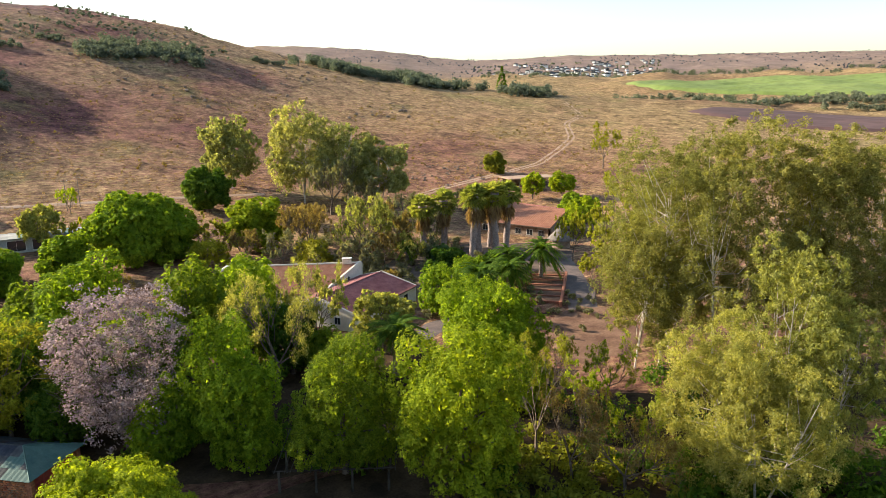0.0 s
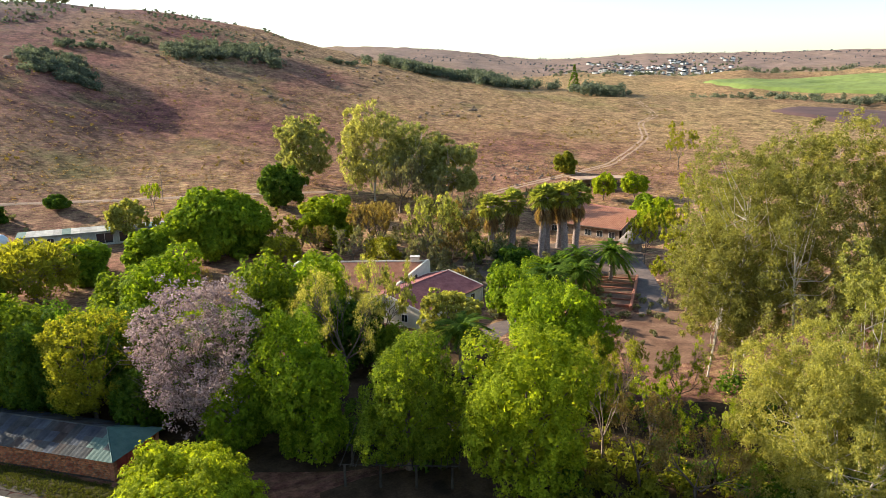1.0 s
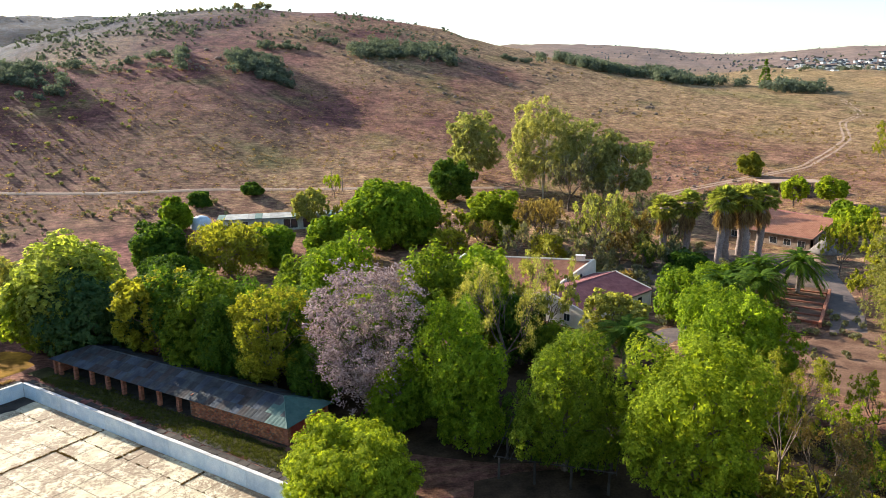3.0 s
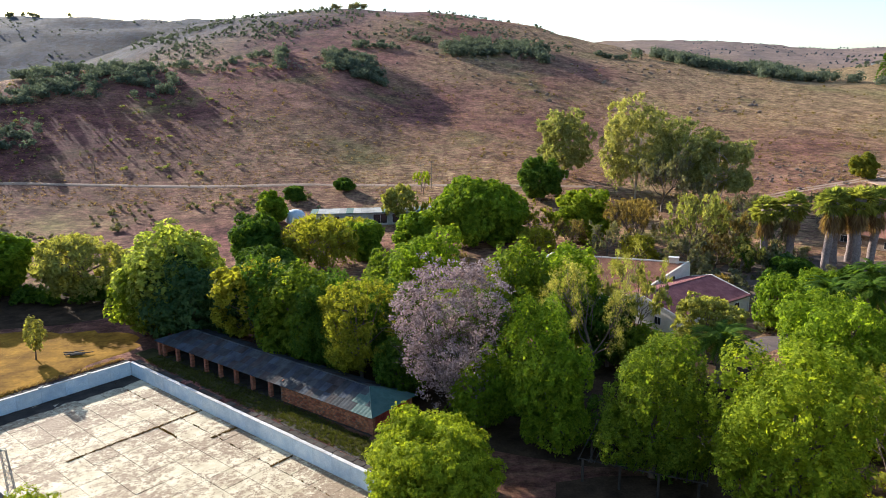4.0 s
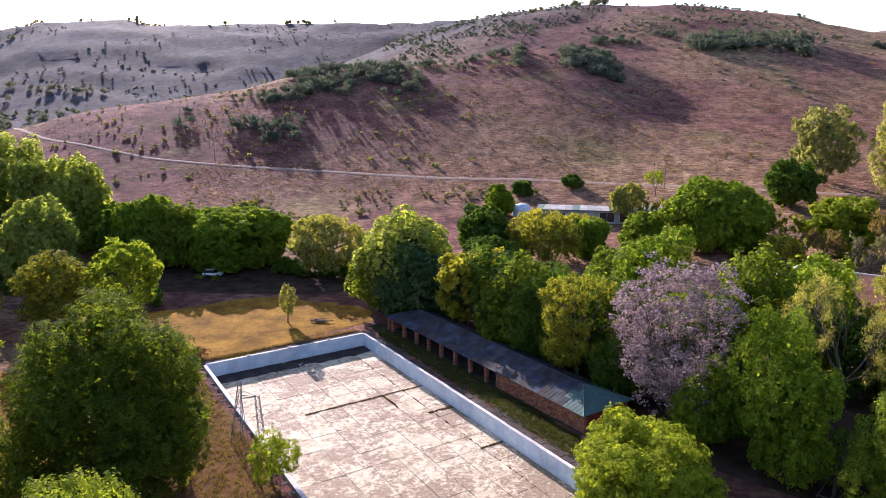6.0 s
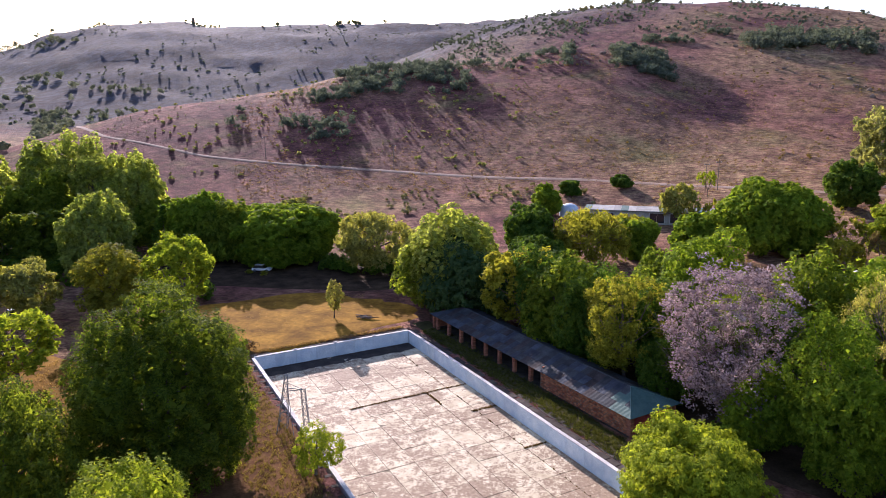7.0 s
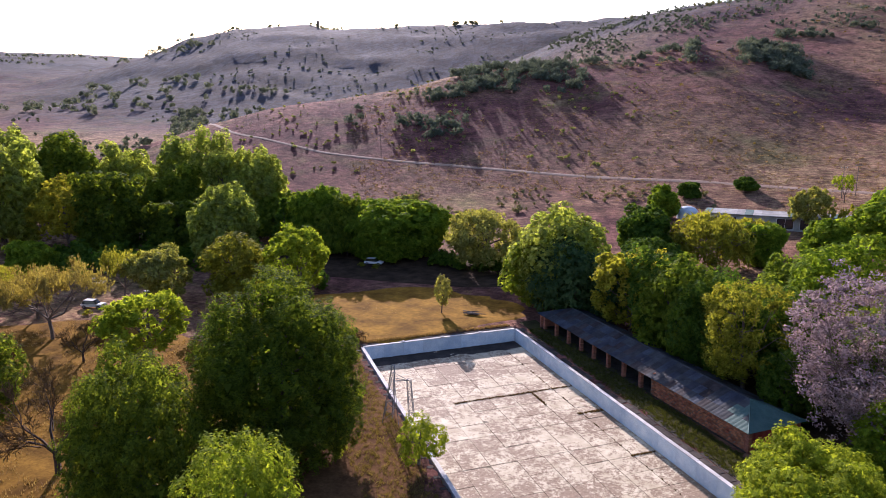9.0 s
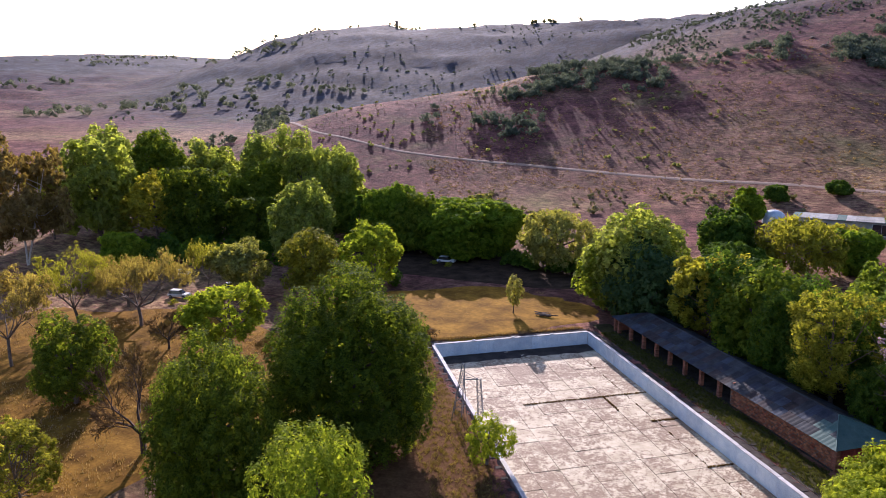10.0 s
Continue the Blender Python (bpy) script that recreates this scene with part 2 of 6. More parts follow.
SHEET_GREEN = surface("green_painted_sheet", (0.05, 0.11, 0.095), (0.095, 0.165, 0.14), 0.7, 0.75, 0.0, 0.01, own=0.2)
RED_DOOR = surface("dull_red_door", (0.22, 0.035, 0.03), (0.3, 0.06, 0.045), 1.5, 0.6)
PLASTER = surface("cream_plaster", (0.62, 0.54, 0.43), (0.75, 0.67, 0.56), 0.5, 0.9, bump=0.01)
TILE = surface("red_roof_tile", (0.2, 0.07, 0.07), (0.31, 0.125, 0.115), 0.8, 0.8, bump=0.02, own=0.25)
TILE_ORANGE = surface("orange_roof_tile", (0.3, 0.12, 0.065), (0.42, 0.19, 0.11), 0.8, 0.8, bump=0.02, own=0.2)
GREY_WALL = surface("grey_lime_wash", (0.3, 0.3, 0.27), (0.42, 0.42, 0.38), 0.7, 0.85, bump=0.01)
WHITE = surface("white_paint", (0.6, 0.6, 0.58), (0.78, 0.78, 0.76), 0.7, 0.7, bump=0.005)
STEEL = surface("grey_steel", (0.2, 0.2, 0.21), (0.33, 0.32, 0.31), 2.0, 0.5, 0.6, 0.003)
TIMBER = surface("grey_timber", (0.12, 0.1, 0.08), (0.22, 0.18, 0.14), 1.5, 0.85)
DARK = surface("dark_opening", (0.015, 0.015, 0.017), (0.03, 0.03, 0.03), 1.0, 0.6)
STONE = surface("brown_rock", (0.16, 0.11, 0.08), (0.3, 0.22, 0.16), 1.0, 0.95, bump=0.05)
THATCH = surface("grey_thatch", (0.12, 0.1, 0.09), (0.22, 0.19, 0.165), 1.2, 0.95, bump=0.03)
PALM_BARK = surface("palm_bark", (0.2, 0.15, 0.13), (0.36, 0.28, 0.25), 2.5, 0.95, bump=0.1, fine=6.0)


def glass_material():
    m, t, b = graph("window_glass", 0.08)
    b.inputs["Base Color"].default_value = (0.02, 0.025, 0.03, 1)
    b.inputs["Specular IOR Level"].default_value = 0.6
    return m


GLASS = glass_material()


def slab_material():
    """White pool paint, worn through to grey-brown concrete in flakes and stains."""
    m, t, b = graph("worn_pool_paint", 0.8)
    wear = blend(t, 0.3, noise_at(t, 1.7, 12.0, 0.85), noise_at(t, 0.16, 4.0, 0.6))
    own = t.nodes.new("ShaderNodeObjectInfo").outputs["Random"]
    shift = blend(t, 0.035, wear, own)
    flake = ramp(t, shift, [(0.495, (1,)), (0.512, (0,))])
    paint = blend(t, ramp(t, noise_at(t, 0.5, 6.0), [(0.35, (0,)), (0.7, (1,))]), (0.44, 0.36, 0.225), (0.68, 0.595, 0.41))
    bare = blend(t, ramp(t, noise_at(t, 3.0, 6.0), [(0.3, (0,)), (0.7, (1,))]), (0.19, 0.13, 0.075), (0.34, 0.25, 0.16))
    col = blend(t, flake, paint, bare)
    t.links.new(col, b.inputs["Base Color"])
    relief(t, b, flake, 0.4, 0.01)
    return m


SLAB = slab_material()


# ---- building helpers ----
def link(name, mesh, material, parent=None, label=""):
    ob = new(name, mesh)
    if material and not mesh.materials:
        mesh.materials.append(material)
    if parent:
        ob.parent = parent
    return tagged(ob, label) if label else ob


def part(name, bm, material, parent=None, label=""):
    mesh = bpy.data.meshes.new(name)
    bm.to_mesh(mesh)
    bm.free()
    return link(name, mesh, material, parent, label)


def raw(name, verts, faces, smooth=False):
    """A mesh from arrays of corners and of equal-sided faces."""
    mesh = bpy.data.meshes.new(name)
    verts, faces = np.asarray(verts, np.float32), np.asarray(faces, np.int32)
    mesh.vertices.add(len(verts))
    mesh.vertices.foreach_set("co", verts.ravel())
    mesh.loops.add(faces.size)
    mesh.loops.foreach_set("vertex_index", faces.ravel())
    mesh.polygons.add(len(faces))
    mesh.polygons.foreach_set("loop_start", np.arange(0, faces.size, faces.shape[1], dtype=np.int32))
    mesh.polygons.foreach_set("use_smooth", np.full(len(faces), smooth))
    mesh.update(calc_edges=True)
    mesh.validate()
    return mesh


def box(bm, x0, y0, z0, x1, y1, z1, bevel=0.0):
    """A box between two corners, with its edges worn off by bevel."""
    made = bmesh.ops.create_cube(bm, size=1.0, matrix=Matrix.Translation(((x0 + x1) / 2, (y0 + y1) / 2, (z0 + z1) / 2)) @ Matrix.Diagonal((x1 - x0, y1 - y0, z1 - z0, 1)))
    if bevel:
        edges = list({e for v in made["verts"] for e in v.link_edges})
        bmesh.ops.bevel(bm, geom=edges, offset=bevel, segments=1, affect="EDGES")
    return bm


def prism(bm, low, high):
    """A solid between two rings of corners with the same count."""
    a, b = [bm.verts.new(p) for p in low], [bm.verts.new(p) for p in high]
    bm.faces.new(a[::-1]), bm.faces.new(b)
    for i in range(len(a)):
        j = (i + 1) % len(a)
        bm.faces.new((a[i], a[j], b[j], b[i]))
    return bm


def thing(name, m, label, category, group="", kind=""):
    ob = new(name)
    ob.matrix_world = m
    return tagged(ob, label, category, group, kind)


def at_ground(x, y, turn=0.0, lift=0.0):
    return pose(x, y, float(ground_height(x, y)) + lift, 0, 0, turn)


def tubes(runs, sides=5):
    """Corners and faces of tapered tubes; each run is a row of points with radii."""
    verts, faces = [], []
    ring = [(math.cos(2 * math.pi * k / sides), math.sin(2 * math.pi * k / sides)) for k in range(sides)]
    for points in runs:
        start = len(verts)
        for i, (p, r) in enumerate(points):
            p = Vector(p)
            ahead = Vector(points[min(i + 1, len(points) - 1)][0]) - Vector(points[max(i - 1, 0)][0])
            ahead = ahead.normalized() if ahead.length > 1e-6 else Vector((0, 0, 1))
            side = ahead.cross(Vector((0.31, 0.95, 0.02))).normalized()
            other = ahead.cross(side)
            verts += [tuple(p + (side * c + other * s) * r) for c, s in ring]
        for i in range(len(points) - 1):
            for k in range(sides):
                a, b = start + i * sides + k, start + i * sides + (k + 1) % sides
                faces.append((a, b, b + sides, a + sides))
    return verts, faces


# ---- the land ----
def crest(az, azs, vals):
    """Smooth value along a ridge, by bearing in degrees to the left of north."""
    return sum(np.interp(az + d, azs, vals) for d in (-3.0, -1.8, -0.6, 0.6, 1.8, 3.0)) / 6


def rise(r, foot, top, z0, z1, back):
    """Height of one ridge: up from its foot to its crest, and down again behind it."""
    s = np.clip((r - foot) / (top - foot), 0, 1)
    up = z0 + (z1 - z0) * (0.6 * s + 0.4 * s * s * (3 - 2 * s))
    up = up - 0.11 * np.clip(foot - r, 0, None)
    return np.where(r > top, z1 - back * (r - top) - 0.0006 * (r - top) ** 2, up)


def ground_height(x, y):
    """Height of the land, from four ridges round the valley floor."""
    x, y = np.asarray(x, float), np.asarray(y, float)
    r, az = np.hypot(x, y), np.degrees(np.arctan2(-x, y))
    tan = lambda e: np.tan(np.radians(e))
    floor_z = 6.0 * np.clip((r - 140) / 160, 0, 1) ** 1.5
    # main hill
    el = crest(az, [-100, -64, -51, -42, -35, -28, -20, -12, -3, 4, 10, 16, 24, 34, 60], [-2, -1.1, 0.2, 0.5, 1.3, 2.2, 3.7, 5.8, 7.1, 7.0, 6.6, 5.2, 2.0, -2, -5])
    top = crest(az, [-64, -28, -3, 20], [520, 620, 700, 720])
    hill = rise(r, 205, top, 2.0, 37 + top * tan(el), 0.05)
    # wooded spur in front of it
    el = crest(az, [-12, -6, 0, 3.6, 7.2, 12.5, 19, 24, 30, 38, 44, 52], [-4, 0, 3.3, 4.2, 4.1, 3.1, 2.6, 2.2, 0.8, 0.0, -1.2, -4])
    top = crest(az, [-6, 5, 19, 30, 44], [440, 430, 395, 370, 350])
    spur = rise(r, 215, top, 2.0, 37 + top * tan(el), 0.16)
    # blue hill beyond the side valley
    el = crest(az, [-10, 0, 8, 12, 17, 27, 31, 40.8, 43, 47.3, 50.7, 57, 70], [2, 5.0, 5.9, 6.1, 5.9, 5.8, 5.7, 5.8, 5.6, 4.1, 3.0, 1.0, -2])
    blue = rise(r, crest(az, [0, 15, 44, 52], [560, 600, 600, 520]), 1250 + 0 * r, 8.0, 37 + 1250 * tan(el), 0.1)
    # far ridges on both sides
    el = crest(az, [-180, -120, -64, -42, -33.3, -32, -26, -19, -10, 40, 50, 57, 64, 120, 180], [1, 2, 3.1, 3.4, 3.0, 3.4, 4.1, 4.3, 4.0, 3.0, 3.3, 3.5, 3.2, 2, 1])
    far = rise(r, crest(az, [-40, 0, 40], [820, 900, 420]), 3000 + 0 * r, crest(az, [-30, 30], [34, 8]), 37 + 3000 * tan(el), 0.05)
    z = np.maximum(np.maximum(floor_z, hill), np.maximum(np.maximum(spur, blue), far))
    soft = 4.0 * np.clip((r - 150) / 200, 0, 1) + 1e-3
    total = sum(np.exp(np.clip((v - z) / soft, -60, 0)) for v in (floor_z, hill, spur, blue, far))
    return z + soft * (np.log(total) - 0.3) * np.clip((r - 150) / 200, 0, 1)


POOL = Matrix.Translation((-36.8, 99.1, 0)) @ Matrix.Rotation(radians(-45), 4, "Z") @ Matrix.Diagonal((1, -1, 1, 1))
POOL_LONG, POOL_WIDE, POOL_DEEP = 56.25, 24.5, 2.0


def dip(x, y):
    """The land's height with the pit of the pool taken out, and with small unevenness."""
    z = ground_height(x, y)
    r = np.hypot(x, y)
    qx, qy = x + 36.8, y - 99.1
    u, v = (qx - qy) * math.sqrt(0.5), (-qx - qy) * math.sqrt(0.5)
    pit = (u > -0.55) & (u < POOL_LONG + 0.55) & (v > -0.55) & (v < POOL_WIDE + 0.55)
    rough = np.array([noise.fractal(Vector((a * 0.012, b * 0.012, 0.3)), 0.9, 2.1, 5) for a, b in zip(x, y)])
    z = z + rough * np.clip((r - 220) / 900, 0, 1) * 7.0
    return np.where(pit, -POOL_DEEP - 1.0, z)


def make_land():
    bearings = np.concatenate([np.arange(-180, -72, 4.0), np.arange(-72, 72, 0.4), np.arange(72, 180, 4.0)])
    rings = np.concatenate([np.arange(4, 44, 4.0), np.arange(44, 118, 0.55), np.geomspace(118, 4600, 130)])
    a, r = np.meshgrid(np.radians(bearings), rings)
    x, y = (-r * np.sin(a)).ravel(), (r * np.cos(a)).ravel()
    verts = np.stack([x, y, dip(x, y)], -1)
    n, m = len(bearings), len(rings)
    i, j = np.meshgrid(np.arange(m - 1), np.arange(n), indexing="ij")
    k = (j + 1) % n
    faces = np.stack([i * n + j, (i + 1) * n + j, (i + 1) * n + k, i * n + k], -1).reshape(-1, 4)
    hub = np.array([(0, q, q + 1, q + 2) for q in range(1, n - 2, 2)])
    faces = np.concatenate([faces, hub])
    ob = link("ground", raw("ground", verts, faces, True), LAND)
    ob.data.flip_normals() if ob.data.polygons[0].normal.z < 0 else None
    return tagged(ob, "brown burnt grassland rising from the valley to hills", "ground", kind="structure")


make_land()


def rough_zs(xy):
    """Heights of the land at many places at once."""
    xy = np.array(xy, float)
    return dip(xy[:, 0], xy[:, 1])


def rough_z(x, y):
    return float(dip(np.array([x]), np.array([y]))[0])


def drape(name, centre, widths, material, label, category, lift=0.06, steps=14, across=4):
    """A strip of road or path laid over the land along a bent line."""
    line = []
    for (x0, y0), (x1, y1) in zip(centre, centre[1:]):
        line += [(x0 + (x1 - x0) * k / steps, y0 + (y1 - y0) * k / steps) for k in range(steps)]
    line.append(centre[-1])
    line = np.array(line)
    for _ in range(4):
        line[1:-1] = (line[:-2] + 2 * line[1:-1] + line[2:]) / 4
    verts, faces = [], []
    for i, p in enumerate(line):
        d = line[min(i + 1, len(line) - 1)] - line[max(i - 1, 0)]
        d = d / (np.hypot(*d) + 1e-9)
        w = np.interp(i / (len(line) - 1), np.linspace(0, 1, len(widths)), widths) * (1 + 0.12 * noise.noise(Vector((p[0] * 0.1, p[1] * 0.1, 5))))
        for k in range(across + 1):
            q = p + np.array([-d[1], d[0]]) * w * (k / across - 0.5)
            verts.append((q[0], q[1], lift + (-0.1 if k in (0, across) else 0.0)))
    for i in range(len(line) - 1):
        for k in range(across):
            a = i * (across + 1) + k
            faces.append((a, a + across + 1, a + across + 2, a + 1))
    verts = np.array(verts)
    verts[:, 2] += rough_zs(verts)
    mesh = raw(name, verts, faces, True)
    if mesh.polygons[0].normal.z < 0:
        mesh.flip_normals()
    return tagged(link(name, mesh, material), label, category, kind="structure")


def patch(name, cx, cy, rx, ry, turn, material, label, category, lift=0.08, rings=14, seed=0.0, wob=0.3):
    """A patch of ground with an uneven rim, laid over the land."""
    verts, faces, n = [(cx, cy, lift)], [], 48
    c, s = math.cos(radians(turn)), math.sin(radians(turn))
    for i in range(1, rings + 1):
        for k in range(n):
            a = 2 * math.pi * k / n
            w = 1 + wob * noise.fractal(Vector((math.cos(a) * 1.3 + seed, math.sin(a) * 1.3, seed)), 0.8, 2.2, 4)
            px, py = rx * w * math.cos(a) * i / rings, ry * w * math.sin(a) * i / rings
            x, y = cx + px * c - py * s, cy + px * s + py * c
            verts.append((x, y, lift if i < rings else -0.3))
    tris = [(0, 1 + k, 1 + (k + 1) % n) for k in range(n)]
    for i in range(rings - 1):
        for k in range(n):
            a, b = 1 + i * n + k, 1 + i * n + (k + 1) % n
            tris += [(a, a + n, b + n), (a, b + n, b)]
    verts = np.array(verts)
    verts[:, 2] += rough_zs(verts)
    return tagged(link(name, raw(name, verts, tris, True), material), label, category, kind="structure")


drape("hill_road", [(-272, 263), (-215, 230), (-165, 223), (-119, 231), (-78, 237), (-25, 242), (13, 240), (39, 238), (75, 232)], [1.5, 1.8, 2.2, 2.5, 2.4], DIRT, "pale sandy dirt road along the foot of the hill", "road", 0.12)
TRACK = [(118, 206), (139, 214), (166, 221), (195, 229), (227, 251), (253, 271), (281, 306), (310, 324), (345, 380)]
for rut in (-1.3, 1.3):
    drape("hill_track", [(x - rut * 0.7, y + rut * 0.7) for x, y in TRACK], [1.1, 1.5, 1.2, 1.1, 1.0], DIRT, "dirt wheel rut climbing through dry grass", "road", 0.12, 14, 2)
drape("driveway", [(112, 122), (103, 108), (94, 96), (84, 85), (76, 77)], [6, 6.5, 7, 7.5, 7.5], ASPHALT, "dark tarred driveway beside the terrace", "road", 0.05)
drape("lower_path", [(44, 76), (38, 63), (32, 55), (27, 44)], [3, 3, 3], ASPHALT, "dark path below the trees", "path", 0.05)
drape("house_yard", [(54, 92), (60, 96), (70, 97)], [5, 6, 5], ASPHALT, "paved yard beside the house", "yard", 0.05)
strip = [POOL @ Vector((u, -3.6, 0)) for u in (-3, 8, 22, 36, 54)]
drape("grass_strip", [(p.x, p.y) for p in strip], [4.6, 4.6, 4.6], STRIP, "mossy green-brown strip between pool and shed", "grass", 0.03)
patch("lawn", -61, 97, 26, 15, 35, LAWN, "dry golden lawn beside the pool", "lawn", 0.06, seed=1.0)
patch("dirt_yard", 79, 78, 15, 8, 45, SOIL, "bare red-brown yard with raked soil", "yard", 0.06, seed=2.0)
patch("orchard_floor", -85, 47, 38, 30, 0, ORCHARD, "dry yellow grass under the scattered trees", "grass", 0.06, seed=3.0)
patch("pool_margin", -44, 60, 28, 7.5, -45, MARGIN, "bare brown soil with dry tufts beside the pool", "soil", 0.05, seed=4.0, wob=0.15)
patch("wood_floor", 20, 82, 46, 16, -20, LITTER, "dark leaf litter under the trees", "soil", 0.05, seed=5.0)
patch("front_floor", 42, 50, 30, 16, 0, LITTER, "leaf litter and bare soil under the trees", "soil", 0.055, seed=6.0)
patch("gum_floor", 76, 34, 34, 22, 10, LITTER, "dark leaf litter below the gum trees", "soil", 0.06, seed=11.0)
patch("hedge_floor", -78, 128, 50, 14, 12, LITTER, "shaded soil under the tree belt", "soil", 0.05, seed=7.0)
patch("garden_floor", 88, 128, 34, 18, 10, GARDEN, "bare garden soil between shrubs", "soil", 0.05, seed=8.0)
patch("crop_field", 862, 440, 270, 105, 118, CROP, "bright green irrigated field in the valley", "field", 3.0, 30, 9.0, 0.12)
patch("ploughed_land", 425, 205, 100, 42, 118, PLOUGHED, "dark reddish ploughed field", "field", 1.2, 20, 10.0, 0.2)


# ---- trees ----
def leaf_cards(centres, normals, sizes, rng, long=1.0, hang=0.0):
    """Small leaf sprays: corners and triangles. hang: how far their tips point to the ground."""
    n = len(centres)
    a = np.cross(normals, rng.normal(size=(n, 3)))
    a /= np.linalg.norm(a, axis=1, keepdims=True) + 1e-9
    if hang:
        a = a * (1 - hang) + np.array([0, 0, -hang])
        a /= np.linalg.norm(a, axis=1, keepdims=True) + 1e-9
    b = np.cross(normals, a)
    b /= np.linalg.norm(b, axis=1, keepdims=True) + 1e-9
    s = sizes[:, None]
    lift = normals * s * 0.15
    wide = 0.62 / max(1.0, long) ** 0.5 * (0.75 + 0.5 * rng.random((n, 1)))
    v = np.stack([centres + a * s * long + lift, centres - a * s * 0.6 * long + b * s * wide, centres - a * s * 0.6 * long - b * s * wide - lift], 1).reshape(-1, 3)
    return v, np.arange(3 * n).reshape(-1, 3)


def unit(rng, n):
    d = rng.normal(size=(n, 3))
    return d / np.linalg.norm(d, axis=1, keepdims=True)


def crown_lumps(rng, count, middle, radii, low=-0.5, jitter=0.25, power=2.0):
    """Centres of foliage lumps over a dome."""
    out = []
    while len(out) < count:
        d = unit(rng, 1)[0]
        if d[2] < low:
            continue
        if power != 2.0:
            d = np.sign(d) * np.abs(d) ** (2 / power)
        p = middle + d * radii * (1 - jitter * rng.random())
        if all(np.linalg.norm((p - q) / radii) > 0.62 / count ** 0.5 * 1.6 for q in out) or rng.random() < 0.05:
            out.append(p)
    return np.array(out)


def foliage(rng, lumps, sizes, cards, leaf, middle, long=1.0, squash=0.8, shell=0.65, tangle=0.75, hang=0.0):
    cs, ns = [], []
    for p, r in zip(lumps, sizes):
        out = (p - middle) / (np.linalg.norm(p - middle) + 1e-6)
        d = unit(rng, cards) + 0.55 * out + np.array([0, 0, 0.25])
        d /= np.linalg.norm(d, axis=1, keepdims=True)
        reach = r * (shell + (1.12 - shell) * rng.random((cards, 1)) ** 0.7)
        cs.append(p + d * reach * [1, 1, squash])
        ns.append(d + tangle * unit(rng, cards))
    c, n = np.concatenate(cs), np.concatenate(ns)
    n /= np.linalg.norm(n, axis=1, keepdims=True)
    return leaf_cards(c, n, leaf * (0.6 + 0.8 * rng.random(len(c))), rng, long, hang)


def billows(rng, middle, radii, count, span, low, power, loose=0.1):
    """Rounded boughs that make up a dense crown: centres and radii."""
    centres, sizes, tries, drift = [], [], 0, rng.random(3) * 50
    while len(centres) < count and tries < count * 60:
        tries += 1
        d = unit(rng, 1)[0]
        if d[2] < low:
            continue
        d = np.sign(d) * np.abs(d) ** (2 / power)
        r = rng.uniform(*span)
        swell = 1 + 2.2 * loose * noise.noise(Vector(d * 1.5 + drift))
        p = middle + d * (radii * swell - 0.75 * r) * rng.uniform(1 - 1.6 * loose, 1 + loose)
        if all(np.linalg.norm(p - q) > 0.5 * (r + t) for q, t in zip(centres, sizes)):
            centres.append(p), sizes.append(r)
    return np.array(centres), np.array(sizes)


def bough_foliage(rng, centres, sizes, middle, stretch, tuft, leaf, cover, heart=46):
    """Leaf tufts on every bough's open side; larger heart cards added to block light."""
    cs, ns, ls = [], [], []
    for i, (p, r) in enumerate(zip(centres, sizes)):
        n = max(12, int(4.2 * (r / tuft) ** 2))
        d = unit(rng, n)
        q = p + d * r * (0.84 + 0.3 * rng.random((n, 1)))
        gap = np.linalg.norm(q[:, None] - centres[None], axis=2) / sizes[None]
        gap[:, i] = 9
        deep = ((q - middle) * (p - middle)).sum(1) < 0.3 * ((p - middle) ** 2).sum()
        keep = (gap.min(1) > 0.84) & ~deep
        q, d = q[keep], d[keep]
        if len(q):
            k = max(5, int(cover * 9 * (tuft / leaf) ** 2))
            size = tuft * rng.uniform(0.6, 1.35, (len(q), 1, 1))
            e = unit(rng, len(q) * k).reshape(len(q), k, 3) + 0.5 * d[:, None]
            e /= np.linalg.norm(e, axis=2, keepdims=True)
            cs.append((q[:, None] + e * size * (0.3 + 0.8 * rng.random((len(q), k, 1)))).reshape(-1, 3))
            ns.append((0.5 * d[:, None] + 0.35 * e + [0, 0, 0.55] + 0.5 * unit(rng, len(q) * k).reshape(len(q), k, 3)).reshape(-1, 3))
            ls.append(leaf * (0.6 + 0.8 * rng.random(len(q) * k)))
        d = unit(rng, heart)
        cs.append(p + d * r * rng.uniform(0.55, 0.85, (heart, 1)))
        ns.append(d + 0.5 * unit(rng, heart))
        ls.append(np.maximum(leaf, 0.24 * r) * rng.uniform(0.7, 1.2, heart))
    c, n = np.concatenate(cs) * stretch, np.concatenate(ns)
    n /= np.linalg.norm(n, axis=1, keepdims=True)
    return leaf_cards(c, n, np.concatenate(ls), rng)


def budding(rng, lobes, radius, middle, each, low=-0.25):
    """Small leaf clusters over the outer side of every lobe of a crown."""
    out = []
    for p in lobes:
        away = (p - middle) / (np.linalg.norm(p - middle) + 1e-6)
        r = radius * rng.uniform(0.75, 1.2)
        d = unit(rng, each * 3)
        d = d[(d @ away > low)][:each]
        out.append(p + d * r * (0.85 + 0.2 * rng.random((len(d), 1))) * [1, 1, 0.85])
    return np.concatenate(out)


